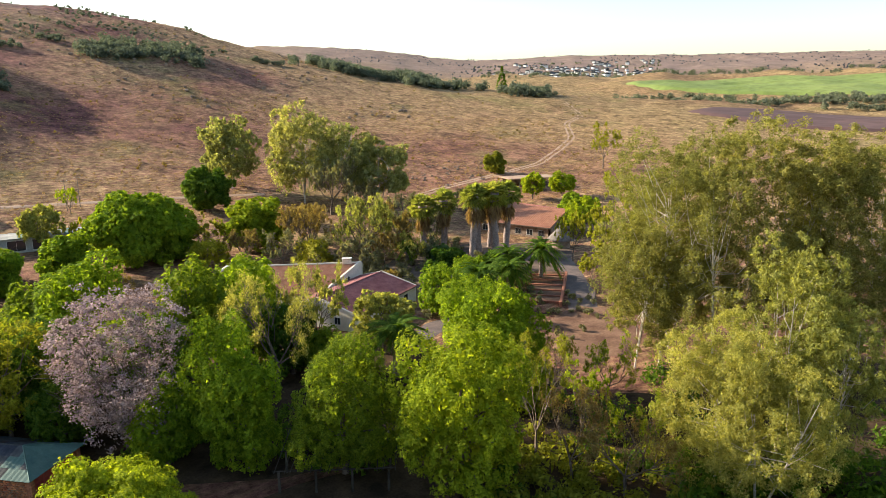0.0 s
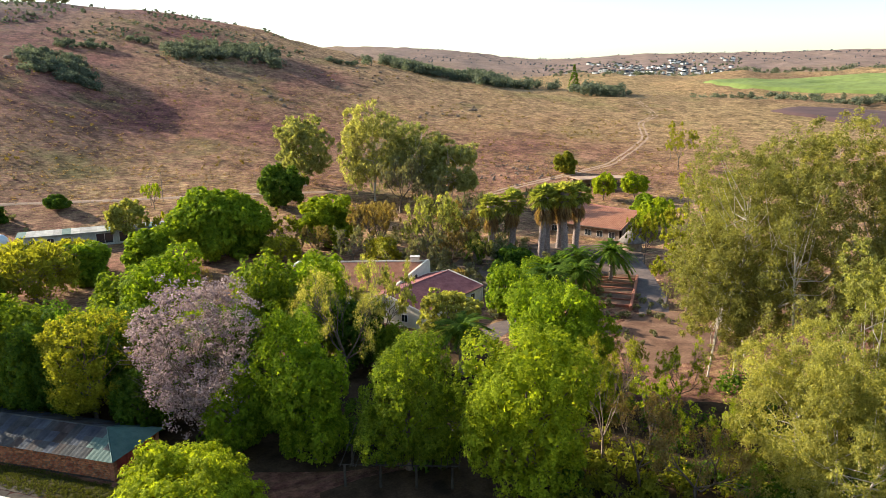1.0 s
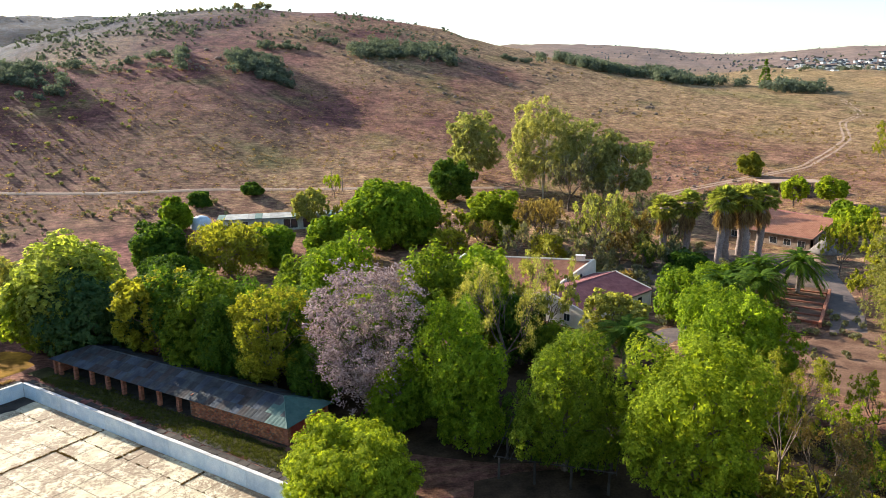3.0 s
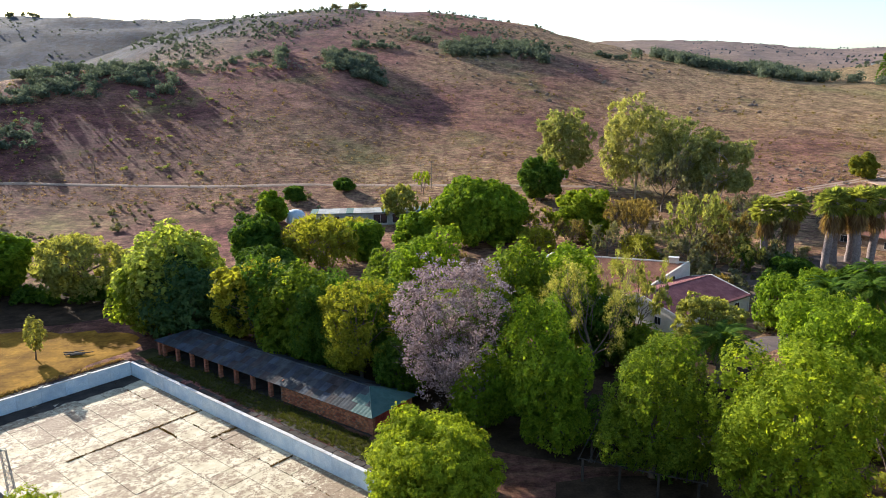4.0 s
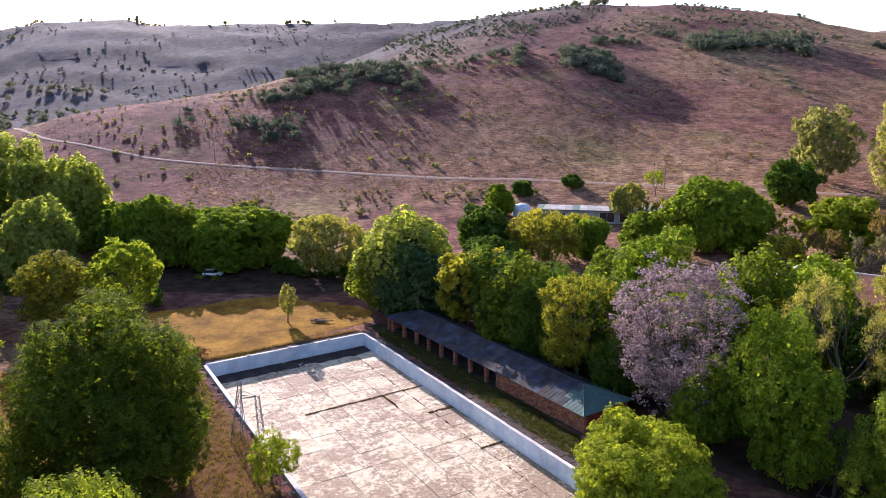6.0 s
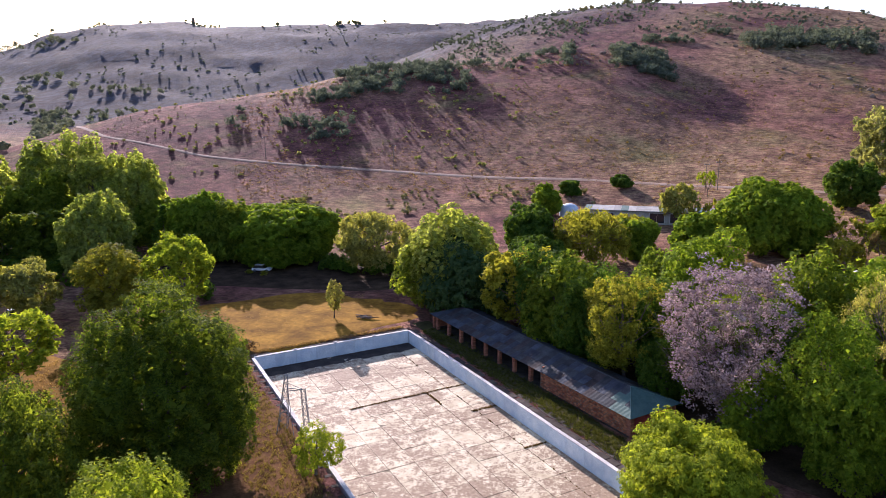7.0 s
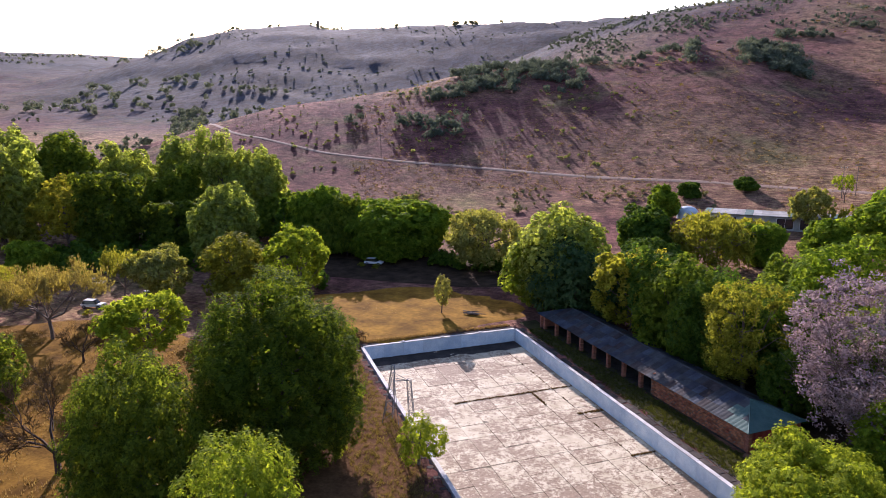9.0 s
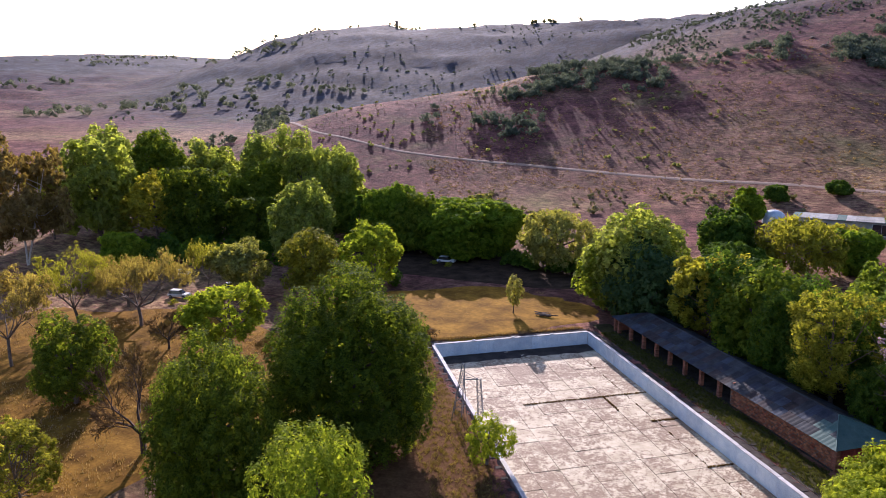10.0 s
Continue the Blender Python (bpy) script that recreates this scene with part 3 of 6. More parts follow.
def limbs(rng, lumps, height, thick, fork=0.3, lean=0.3, count=12, stems=1):
    """A trunk (or several) with limbs out to some of the lumps."""
    runs = []
    for k in range(stems):
        bend = rng.normal(size=2) * lean * (1 + (stems > 1) * 3)
        knee = np.array([bend[0], bend[1], height * fork])
        topmost = np.array([bend[0] * 2.2, bend[1] * 2.2, height * 0.8])
        runs.append([((0, 0, -0.4), thick * 1.25), ((bend[0] * 0.3, bend[1] * 0.3, height * 0.1), thick), (tuple(knee), thick * 0.8), (tuple((knee + topmost) / 2), thick * 0.5), (tuple(topmost), thick * 0.15)])
        for p in lumps[rng.permutation(len(lumps))[: count // stems]]:
            s = rng.uniform(0.05, 0.75)
            a = knee + (topmost - knee) * s * min(1, max(0.1, (p[2] - knee[2]) / (topmost[2] - knee[2] + 1e-6)))
            m = (a + p) / 2 + [0, 0, -0.05 * height] + rng.normal(size=3) * 0.2
            runs.append([(tuple(a), thick * 0.42), (tuple(m), thick * 0.26), (tuple(p), thick * 0.07)])
    return runs


def twigs(rng, height, wide, thick, levels=3, split=5, up=0.55):
    """A bare crown: limbs that fork again and again."""
    runs, ends = [], []
    knee = np.array([*rng.normal(size=2) * 0.3, height * 0.22])
    runs.append([((0, 0, -0.4), thick * 1.2), ((0.05, 0, height * 0.1), thick), (tuple(knee), thick * 0.85)])

    def grow(p, d, length, r, level):
        q = p + d * length
        mid = (p + q) / 2 + rng.normal(size=3) * length * 0.07
        runs.append([(tuple(p), r), (tuple(mid), r * 0.75), (tuple(q), r * 0.45)])
        ends.append(q)
        if level < levels:
            for _ in range(split):
                s = rng.uniform(0.45, 1.0)
                e = d + 0.75 * unit(rng, 1)[0] + np.array([0, 0, 0.12])
                grow(p + (q - p) * s, e / np.linalg.norm(e), length * rng.uniform(0.5, 0.72), r * 0.42, level + 1)

    for k in range(split + 1):
        a = 2 * math.pi * (k + rng.random() * 0.6) / (split + 1)
        d = np.array([math.cos(a) * wide / height, math.sin(a) * wide / height, up + rng.random() * 0.6])
        grow(knee, d / np.linalg.norm(d), height * rng.uniform(0.36, 0.48), thick * 0.5, 1)
    return runs, np.array(ends)


def fit_box(v, wide, high):
    """Scale foliage so that it fills its nominal width and height."""
    v = np.array(v, float)
    reach = np.percentile(np.hypot(v[:, 0], v[:, 1]), 98)
    return wide / 2 / reach, high / np.percentile(v[:, 2], 99.7)


PROTO = {}


def prototype(kind, fine, variant, size, tall):
    """Trunk and crown meshes of a tree 10 m wide and tall times as high, shared by trees of that kind."""
    key = (kind, fine, variant, size, tall)
    if key in PROTO:
        return PROTO[key]
    rng = np.random.default_rng(abs(hash_of(kind)) + variant * 17 + fine * 3)
    leaf = (0.55, 0.365, 0.19, 0.128)[fine] / size
    q = (0.31, 0.63, 0.96, 1.72)[fine] * min(size ** 1.2, 2.4) * tall ** 0.5
    stretch = np.array([1, 1, tall])
    h = 10.0
    if kind in ("round", "hedge", "standard", "dome"):
        mid = np.array([0, 0, {"standard": 6.2, "dome": 4.6}.get(kind, 5.1)])
        radii = np.array([4.7, 4.7, {"standard": 3.6, "dome": 5.2}.get(kind, 4.8)]) * (0.93 + 0.12 * rng.random(3))
        span = np.array([1.0, 1.75]) / size ** 0.45
        count = int({"round": 34, "hedge": 58, "standard": 16, "dome": 52}[kind] * size ** 0.9)
        loose = {"round": 0.17, "standard": 0.2, "hedge": 0.09, "dome": 0.1}[kind]
        centres, wide_of = billows(rng, mid, radii, count, span, {"dome": -0.75, "hedge": -0.9}.get(kind, -0.8), {"hedge": 3.2, "dome": 2.2}.get(kind, 2.2), loose)
        centres = np.concatenate([centres, [mid, mid + [0, 0, 1.2], mid - [0, 0, 1.4]]])
        wide_of = np.concatenate([wide_of, [3.0, 2.7, 2.4]])
        v, f = bough_foliage(rng, centres, wide_of, mid, stretch, 0.42 / size ** 0.75, leaf, (0.52, 0.46, 0.38, 0.32)[fine], {"standard": 12, "dome": 60 if fine > 1 else 30}.get(kind, 36 if fine > 1 else 26))
        lumps = centres[:-3] * stretch
        runs = limbs(rng, lumps, h * tall, 0.3, 0.28, 0.25, 14)
    elif kind == "jacaranda":
        mid = np.array([0, 0, 5.4])
        radii = np.array([3.5, 3.5, 3.7]) * (0.93 + 0.14 * rng.random(3))
        lobes = crown_lumps(rng, 40, mid, radii, -0.9, 0.45, 2.3)
        lumps = budding(rng, lobes, 1.5, mid, 18, -0.5) * stretch
        v, f = foliage(rng, lumps, rng.uniform(0.3, 0.75, len(lumps)), int(23 * q), leaf * 0.68, mid * stretch, shell=0.2, tangle=0.9)
        runs, ends = twigs(rng, h, 9, 0.24, 3, 4, 0.75)
        runs = [[(tuple(np.array(p) * stretch * [1, 1, 0.9]), r) for p, r in run] for run in runs]
    elif kind == "feathery":
        mid = np.array([0, 0, 5.2])
        lobes = crown_lumps(rng, 34, mid, np.array([3.5, 3.5, 3.7]), -0.8, 0.35, 2.0)
        lumps = budding(rng, lobes, 1.3, mid, 12, -0.3) * stretch
        v, f = foliage(rng, lumps, rng.uniform(0.3, 0.65, len(lumps)), int(26 * q), leaf * 0.8, mid * stretch, 1.3, 1.0, 0.25, 0.8, 0.2)
        runs = limbs(rng, lumps, h * tall, 0.22, 0.2, 0.4, 24)
    elif kind == "gum":
        mid = np.array([0, 0, 5.4])
        lobes = crown_lumps(rng, 72, mid, np.array([4.0, 4.0, 4.0]), -0.85, 0.55, 2.6)
        lumps = budding(rng, lobes, 1.1, mid, 12, -0.5) * stretch
        v, f = foliage(rng, lumps, rng.uniform(0.25, 0.55, len(lumps)), int(24 * q), leaf * 0.68, mid * stretch, 1.5, 1.1, 0.1, 1.0, 0.36)
        runs = limbs(rng, lumps, h * tall, 0.1, 0.35, 0.2, 34, 2)
    elif kind == "bushy":
        runs, ends = twigs(rng, h, 10, 0.2, 3, 5, 0.7)
        mid = np.array([0, 0, 4.5])
        lumps = crown_lumps(rng, 110, mid, np.array([4.4, 4.4, 4.6]), -0.5, 0.35) * stretch
        runs = [[(tuple(np.array(p) * stretch), r) for p, r in run] for run in runs]
        v, f = foliage(rng, lumps, rng.uniform(0.5, 1.0, 110), int(60 * q), leaf * 0.7, mid * stretch, 1.9, 1.2, 0.2, 1.0)
    elif kind == "sparse":
        runs, ends = twigs(rng, h, 9, 0.2, 4 if fine > 1 else 3, 4 if fine > 1 else 5)
        runs = [[(tuple(np.array(p) * stretch), r) for p, r in run] for run in runs]
        ends = ends * stretch
        pick = ends[rng.integers(0, len(ends), 170)]
        v, f = foliage(rng, pick, rng.uniform(0.3, 0.8, 170), int(26 * q), leaf * 0.7, np.array([0, 0, 5.0]), 1.2, 1.0, 0.1, 1.2)
    elif kind == "umbrella":
        runs, ends = twigs(rng, h, 13, 0.2, 4, 5, 0.5)
        runs = [[(tuple(np.array(p) * stretch), r) for p, r in run] for run in runs]
        ends = ends[ends[:, 2] > np.percentile(ends[:, 2], 20)] * stretch
        pick = ends[rng.permutation(len(ends))[:900]]
        v, f = foliage(rng, pick, rng.uniform(0.25, 0.6, len(pick)), int(17 * q), leaf * 0.45, np.array([0, 0, 5.0]), 1.3, 0.6, 0.1, 1.0)
    elif kind == "bare":
        runs, ends = twigs(rng, h, 13, 0.3, 5, 4, 0.62)
        runs = [[(tuple(np.array(p) * stretch), r) for p, r in run] for run in runs]
        fine_runs = [run for run in runs if run[0][1] < 0.03]
        runs = [run for run in runs if run[0][1] >= 0.03]
        v, f = tubes([[(p, max(r, 0.026)) for p, r in run] for run in fine_runs], 3)
        v, f = np.array(v), np.array(f)
    elif kind == "cypress":
        z = rng.random(90) ** 1.3
        a = rng.random(90) * 2 * math.pi
        lumps = np.stack([np.cos(a) * 3.6 * (1 - z), np.sin(a) * 3.6 * (1 - z), 1 + z * 9], -1) * stretch
        v, f = foliage(rng, lumps, rng.uniform(0.4, 0.9, 90), int(60 * q), leaf * 0.8, np.array([0, 0, 3.0]), 1.4, 0.8, 0.3, 1.0)
        runs = limbs(rng, lumps, h * tall, 0.2, 0.3, 0.05, 10)
    sx, sz = fit_box(np.concatenate([v, [p for run in runs for p, _ in run]]) if kind in ("bare", "sparse", "umbrella") else v, 10, 10 * tall)
    grow = np.array([sx, sx, sz])
    tv, tf = tubes([[(tuple(np.array(p) * grow), r) for p, r in run] for run in runs], 3 if kind in ("bare", "sparse", "bushy", "umbrella") else 6)
    PROTO[key] = raw("trunk", tv, tf, True), v * grow, f, {}
    return PROTO[key]


def hash_of(text):
    return sum((i + 1) * ord(c) for i, c in enumerate(text))


WORDS = {
    "green": "mid-green", "fresh": "fresh green", "lime": "yellow-green", "umber": "dark brown", "russet": "russet-brown", "mist": "soft green", "dark": "dark green", "deep": "deep green", "blue": "bluish green", "olive": "olive-green",
    "gold": "golden green", "pale": "pale", "gum": "grey-olive", "brown": "brownish dry", "grey": "greyish", "silver": "silvery olive", "lilac": "lilac",
}
SHAPES = {
    "round": ("broadleaf_tree", "broadleaf tree with a dense rounded crown"), "jacaranda": ("jacaranda_tree", "flowering jacaranda with lilac-pink blossom behind the shed"),
    "dome": ("broadleaf_tree", "tree with a dense dome-shaped crown reaching low"), "hedge": ("broadleaf_tree", "broad tree with a clipped-looking dense crown"), "feathery": ("broadleaf_tree", "tree with a light feathery crown"),
    "gum": ("gum_tree", "tall gum tree with a loose drooping crown"), "bushy": ("broadleaf_tree", "twiggy dome-shaped tree"),
    "sparse": ("broadleaf_tree", "half-bare tree with thin leaves"), "umbrella": ("broadleaf_tree", "spreading twiggy tree on dry grass"), "bare": ("bare_tree", "leafless dark tree on dry grass"), "cypress": ("cypress_tree", "small conical conifer"), "standard": ("young_tree", "young tree with a clear stem and a small rounded crown"),
}
tree_count = [0]


def tree(kind, tint, x, y, high, wide, group=""):
    """One tree, its foot on the land."""
    far = math.hypot(x, y)
    tree_count[0] += 1
    n = tree_count[0]
    fine = 3 if far < 68 else 2 if far < 92 else 1 if far < 150 else 0
    fine = max(fine, 2) if kind == "gum" and far < 130 else fine
    size = min((0.5, 0.9, 1.2, 1.7, 2.4), key=lambda s: abs(s - wide / 10))
    tall = min((0.6, 0.9, 1.2, 1.6, 2.0), key=lambda s: abs(s - high / wide))
    trunk, v, f, crowns = prototype(kind, fine, n % 2, size, tall)
    if tint not in crowns:
        crowns[tint] = raw("crown", v, f)
        crowns[tint].materials.append(LEAF[tint])
    name, words = SHAPES[kind]
    top = thing(name, at_ground(x, y, (n * 137.5) % 360, -0.1), (WORDS[tint] + " " if kind not in ("jacaranda", "bare") else "") + words, "tree", group or "trees of the valley")
    top.scale = (wide / 10, wide / 10, high / 10 / tall)
    link("trunk", trunk, {"gum": BARK_PALE, "bare": BARK_DARK}.get(kind, BARK), top)
    link("crown", crowns[tint], None, top)
    return top


tree("jacaranda", "lilac", 8.0, 75.6, 19.6, 13.2)
tree("feathery", "gold", -2.7, 86.5, 14.2, 11.6)
tree("round", "dark", -7.0, 91.2, 14.5, 10.5)
tree("round", "dark", -15.0, 98.6, 15.5, 10.5)
tree("round", "dark", 2.1, 81.7, 9.0, 8.0)
tree("round", "blue", -32.0, 108.5, 14.0, 12.0)
tree("round", "green", -38.5, 111.0, 13.0, 10.0)
tree("round", "fresh", 7.1, 105.7, 17.3, 14.6)
tree("round", "green", 18.9, 94.2, 17.8, 10.7)
tree("round", "fresh", 16.9, 69.6, 16.9, 8.5)
tree("round", "fresh", 11.3, 72.5, 9.9, 9.8)
tree("round", "fresh", 18.3, 66.9, 12.3, 9.6)
tree("sparse", "pale", 27.1, 83.2, 19.4, 14.8)
tree("round", "fresh", 27.4, 94.6, 16.4, 10.3)
tree("round", "green", 26.4, 60.2, 15.1, 11.6)
tree("round", "fresh", 51.2, 68.4, 15.5, 15.2)
tree("round", "lime", 34.9, 51.6, 17.3, 14.3)
tree("sparse", "olive", 44.3, 51.0, 14.3, 8.1)
tree("sparse", "lime", 52.3, 52.4, 9.7, 5.9)
tree("sparse", "brown", 44.8, 45.9, 10.1, 8.8)
tree("sparse", "lime", 52.3, 43.3, 10.2, 7.7)
tree("sparse", "brown", 47.5, 41.3, 8.0, 11.4)
tree("feathery", "pale", 45.9, 88.9, 9.8, 10.8)
tree("round", "fresh", 63.3, 100.5, 9.4, 7.7)
tree("gum", "gum", 76.4, 61.7, 33.5, 20.7)
tree("gum", "gum", 78.1, 54.1, 35.2, 17.3)
tree("gum", "gum", 86.1, 51.7, 35.6, 18.2)
tree("gum", "gum", 90.2, 47.6, 34.3, 17.1)
tree("gum", "gum", 96.6, 46.2, 33.5, 17.4)
tree("gum", "pale", 64.9, 36.6, 25.0, 11.2)
tree("gum", "pale", 55.5, 37.1, 18.0, 13.0)
tree("gum", "pale", 54.4, 31.9, 16.4, 12.1)
tree("gum", "pale", 65.0, 32.2, 18.6, 11.2)
tree("sparse", "olive", 91.5, 85.0, 26.1, 13.1)
tree("feathery", "lime", 134.1, 137.7, 10.8, 10.8)
tree("feathery", "lime", 163.6, 178.9, 8.7, 9.7)
tree("feathery", "lime", 152.1, 181.2, 9.5, 8.6)
tree("round", "olive", 167.4, 223.4, 9.0, 9.1)
tree("round", "dark", 83.0, 127.4, 5.2, 7.7)
tree("sparse", "grey", 81.8, 133.9, 6.7, 6.6)
tree("sparse", "pale", 70.3, 146.6, 15.9, 16.5)
tree("sparse", "brown", 80.2, 147.6, 11.4, 11.3)
tree("sparse", "brown", 60.4, 155.1, 14.1, 15.4)
tree("sparse", "olive", 93.5, 91.9, 11.9, 6.4)
tree("bushy", "olive", -13.4, 154.1, 11.9, 16.9)
tree("sparse", "olive", 210.4, 205.9, 19.1, 13.8)
tree("dome", "lime", 4.3, 57.4, 8.7, 13.5)
tree("hedge", "fresh", -80.8, 138.2, 12.8, 26.0)
tree("hedge", "green", -95.0, 135.0, 12.5, 17.5)
tree("feathery", "pale", -56.8, 134.2, 12.9, 17.3)
tree("dome", "mist", -34.0, 114.7, 17.6, 18.3)
tree("round", "dark", -27.1, 153.3, 12.8, 14.9)
tree("round", "dark", -23.5, 139.0, 9.0, 15.3)
tree("bushy", "olive", -12.6, 150.3, 11.6, 15.9)
tree("round", "fresh", -3.0, 160.6, 9.2, 9.5)
tree("round", "fresh", 9.2, 165.8, 10.3, 12.5)
tree("dome", "fresh", 26.4, 174.0, 16.6, 24.1)
tree("sparse", "gold", 15.7, 195.1, 9.0, 6.5)
tree("feathery", "pale", 6.4, 201.1, 11.4, 10.9)
tree("round", "fresh", -30.7, 201.4, 9.9, 10.1)
tree("round", "lime", 52.8, 172.2, 13.3, 15.9)
tree("sparse", "olive", 40.1, 173.2, 11.0, 10.2)
tree("gum", "silver", 67.1, 242.0, 24.8, 19.6)
tree("gum", "silver", 83.4, 216.0, 32.6, 24.2)
tree("gum", "silver", 96.4, 209.1, 26.2, 22.6)
tree("gum", "silver", 102.8, 199.1, 22.8, 19.9)
tree("sparse", "grey", 85.3, 198.9, 18.0, 18.0)
tree("round", "dark", 52.1, 218.0, 14.2, 15.4)
tree("sparse", "brown", 63.3, 165.3, 11.9, 12.5)
tree("sparse", "pale", 73.4, 148.3, 15.1, 13.8)
tree("sparse", "grey", 86.9, 157.5, 9.3, 9.3)
tree("round", "pale", -102.0, 180.0, 6.0, 10.5)
tree("round", "blue", -29.1, 107.1, 12.7, 10.2)
tree("feathery", "gold", -19.5, 102.0, 13.8, 12.5)
tree("round", "green", -11.2, 94.5, 15.0, 12.0)
tree("round", "blue", -23.4, 105.2, 12.4, 7.3)
tree("sparse", "lime", 15.4, 228.4, 8.5, 7.6)
tree("round", "dark", -11.2, 235.1, 4.5, 7.8)
tree("round", "dark", -26.7, 226.0, 4.7, 7.5)
tree("gum", "brown", -158.7, 76.3, 28.1, 20.1)
tree("cypress", "dark", -106.3, 128.7, 13.2, 8.3)
tree("dome", "fresh", -99.5, 133.0, 15.5, 15.0)
tree("round", "green", -91.0, 132.0, 14.5, 8.0)
tree("umbrella", "russet", -99.9, 64.3, 12.2, 17.0)
tree("feathery", "pale", -100.9, 86.5, 10.4, 12.9)
tree("umbrella", "olive", -106.6, 83.2, 10.4, 10.0)
tree("round", "olive", -87.9, 92.0, 13.1, 12.2)
tree("feathery", "lime", -77.7, 96.1, 14.1, 12.0)
tree("round", "fresh", -140.9, 88.0, 7.2, 10.7)
tree("umbrella", "olive", -108.3, 58.7, 12.6, 15.0)
tree("umbrella", "russet", -99.5, 44.0, 14.2, 13.0)
tree("bare", "umber", -61.9, 38.8, 10.4, 11.5)
tree("bare", "umber", -86.7, 60.0, 5.6, 6.8)
tree("cypress", "dark", 363.6, 477.0, 20.0, 10.0)
tree("feathery", "lime", -78.6, 64.6, 10.0, 13.0)
tree("dome", "deep", -44.0, 50.5, 19.1, 17.6)
tree("dome", "deep", -46.7, 36.3, 15.8, 12.0)
tree("round", "lime", -30.0, 31.0, 15.3, 8.8)
tree("round", "deep", -80.1, 42.1, 11.8, 10.6)
tree("feathery", "olive", -61.2, 26.8, 9.0, 6.3)
# the wood at the mouth of the side valley
tree("round", "mist", -168.3, 99.5, 26.1, 20.2)
tree("round", "mist", -194.6, 119.8, 26.4, 16.7)
tree("dome", "green", -182.7, 127.1, 24.9, 18.4)
tree("feathery", "gold", -153.5, 106.0, 17.9, 16.2)
tree("round", "deep", -143.3, 109.9, 19.3, 16.0)
tree("round", "mist", -168.5, 136.0, 22.5, 24.1)
tree("dome", "mist", -156.4, 144.0, 24.5, 12.3)
tree("round", "mist", -146.4, 145.8, 26.8, 14.6)
tree("round", "mist", -136.8, 141.2, 21.6, 12.4)
tree("round", "mist", -126.1, 142.9, 22.7, 17.6)
tree("dome", "mist", -110.9, 113.4, 17.9, 14.7)
tree("round", "green", -145.0, 129.8, 18.5, 22.1)
tree("round", "deep", -127.5, 116.4, 12.7, 14.5)
tree("round", "green", -115.9, 138.6, 12.4, 14.4)
tree("feathery", "olive", -177.8, 92.8, 17.3, 13.5)
tree("dome", "mist", -102.2, 134.2, 13.7, 9.2)
tree("umbrella", "russet", -112.0, 70.0, 9.0, 13.0)
tree("standard", "lime", -30.7, 55.6, 5.6, 5.8)
tree("standard", "pale", -51.2, 101.8, 6.9, 3.6)
tree("round", "lime", -39.1, 53.6, 10.0, 3.7)
tree("gum", "gum", 73.3, 63.6, 22.0, 11.5)
tree("gum", "gum", 83.0, 66.0, 28.0, 14.0)
tree("sparse", "lime", 62.0, 58.0, 9.0, 8.0)
tree("sparse", "olive", 58.0, 64.0, 8.0, 8.0)
tree("round", "lime", 51.0, 60.0, 8.5, 6.5)
# inner trees of the belt behind the shed
tree("round", "dark", 2.5, 91.0, 13.0, 10.5)
tree("round", "green", -2.0, 98.0, 12.5, 11.0)
tree("round", "dark", -10.0, 103.0, 12.5, 11.5)
tree("round", "dark", -20.0, 109.0, 13.0, 12.0)
tree("round", "dark", 11.5, 83.5, 13.5, 11.0)
tree("round", "green", 12.0, 92.0, 13.0, 10.5)
tree("round", "dark", 31.5, 89.0, 10.5, 9.0)
tree("round", "green", 35.0, 83.5, 8.5, 8.0)
# garden trees between the house and the lodge
tree("sparse", "grey", 66.0, 138.0, 9.0, 10.0)
tree("sparse", "brown", 73.0, 140.0, 8.0, 9.0)
tree("sparse", "grey", 52.0, 150.0, 10.0, 11.0)
tree("sparse", "brown", 46.0, 158.0, 9.0, 11.0)
tree("bushy", "gold", 38.0, 160.0, 7.0, 10.0)
tree("bushy", "olive", 58.0, 146.0, 7.0, 9.0)
tree("sparse", "pale", 78.0, 136.0, 8.0, 8.0)
tree("sparse", "grey", 92.0, 150.0, 9.0, 9.0)
tree("sparse", "brown", 86.0, 165.0, 10.0, 11.0)
tree("sparse", "grey", 98.0, 176.0, 10.0, 12.0)
tree("sparse", "grey", 92.0, 190.0, 13.0, 14.0)
tree("sparse", "brown", 70.0, 178.0, 10.0, 12.0)
tree("round", "dark", 76.0, 122.0, 4.5, 6.0)
tree("round", "blue", 84.0, 133.0, 5.0, 6.0)
tree("round", "dark", 90.0, 121.0, 5.0, 6.0)
tree("bushy", "brown", 66.0, 124.0, 3.5, 5.0)
tree("round", "fresh", 78.0, 112.0, 7.0, 8.0)
tree("sparse", "grey", 120.0, 176.0, 9.0, 10.0)
tree("round", "fresh", 142.0, 150.0, 9.0, 10.0)
tree("sparse", "olive", 112.0, 118.0, 12.0, 9.0)
tree("sparse", "olive", 104.0, 90.0, 15.0, 11.0)
tree("bushy", "olive", -6.0, 172.0, 8.0, 13.0)
tree("sparse", "grey", 30.0, 190.0, 8.0, 10.0)
tree("sparse", "brown", 14.0, 140.0, 7.0, 9.0)
tree("round", "green", 2.0, 118.0, 11.0, 11.0)
tree("round", "green", 33.0, 112.0, 13.0, 11.0)
tree("sparse", "pale", 36.0, 92.0, 15.0, 11.0)
tree("round", "green", 22.0, 100.0, 14.0, 11.0)


# ---- the drained pool ----
def flip(bm):
    bmesh.ops.reverse_faces(bm, faces=bm.faces)
    return bm


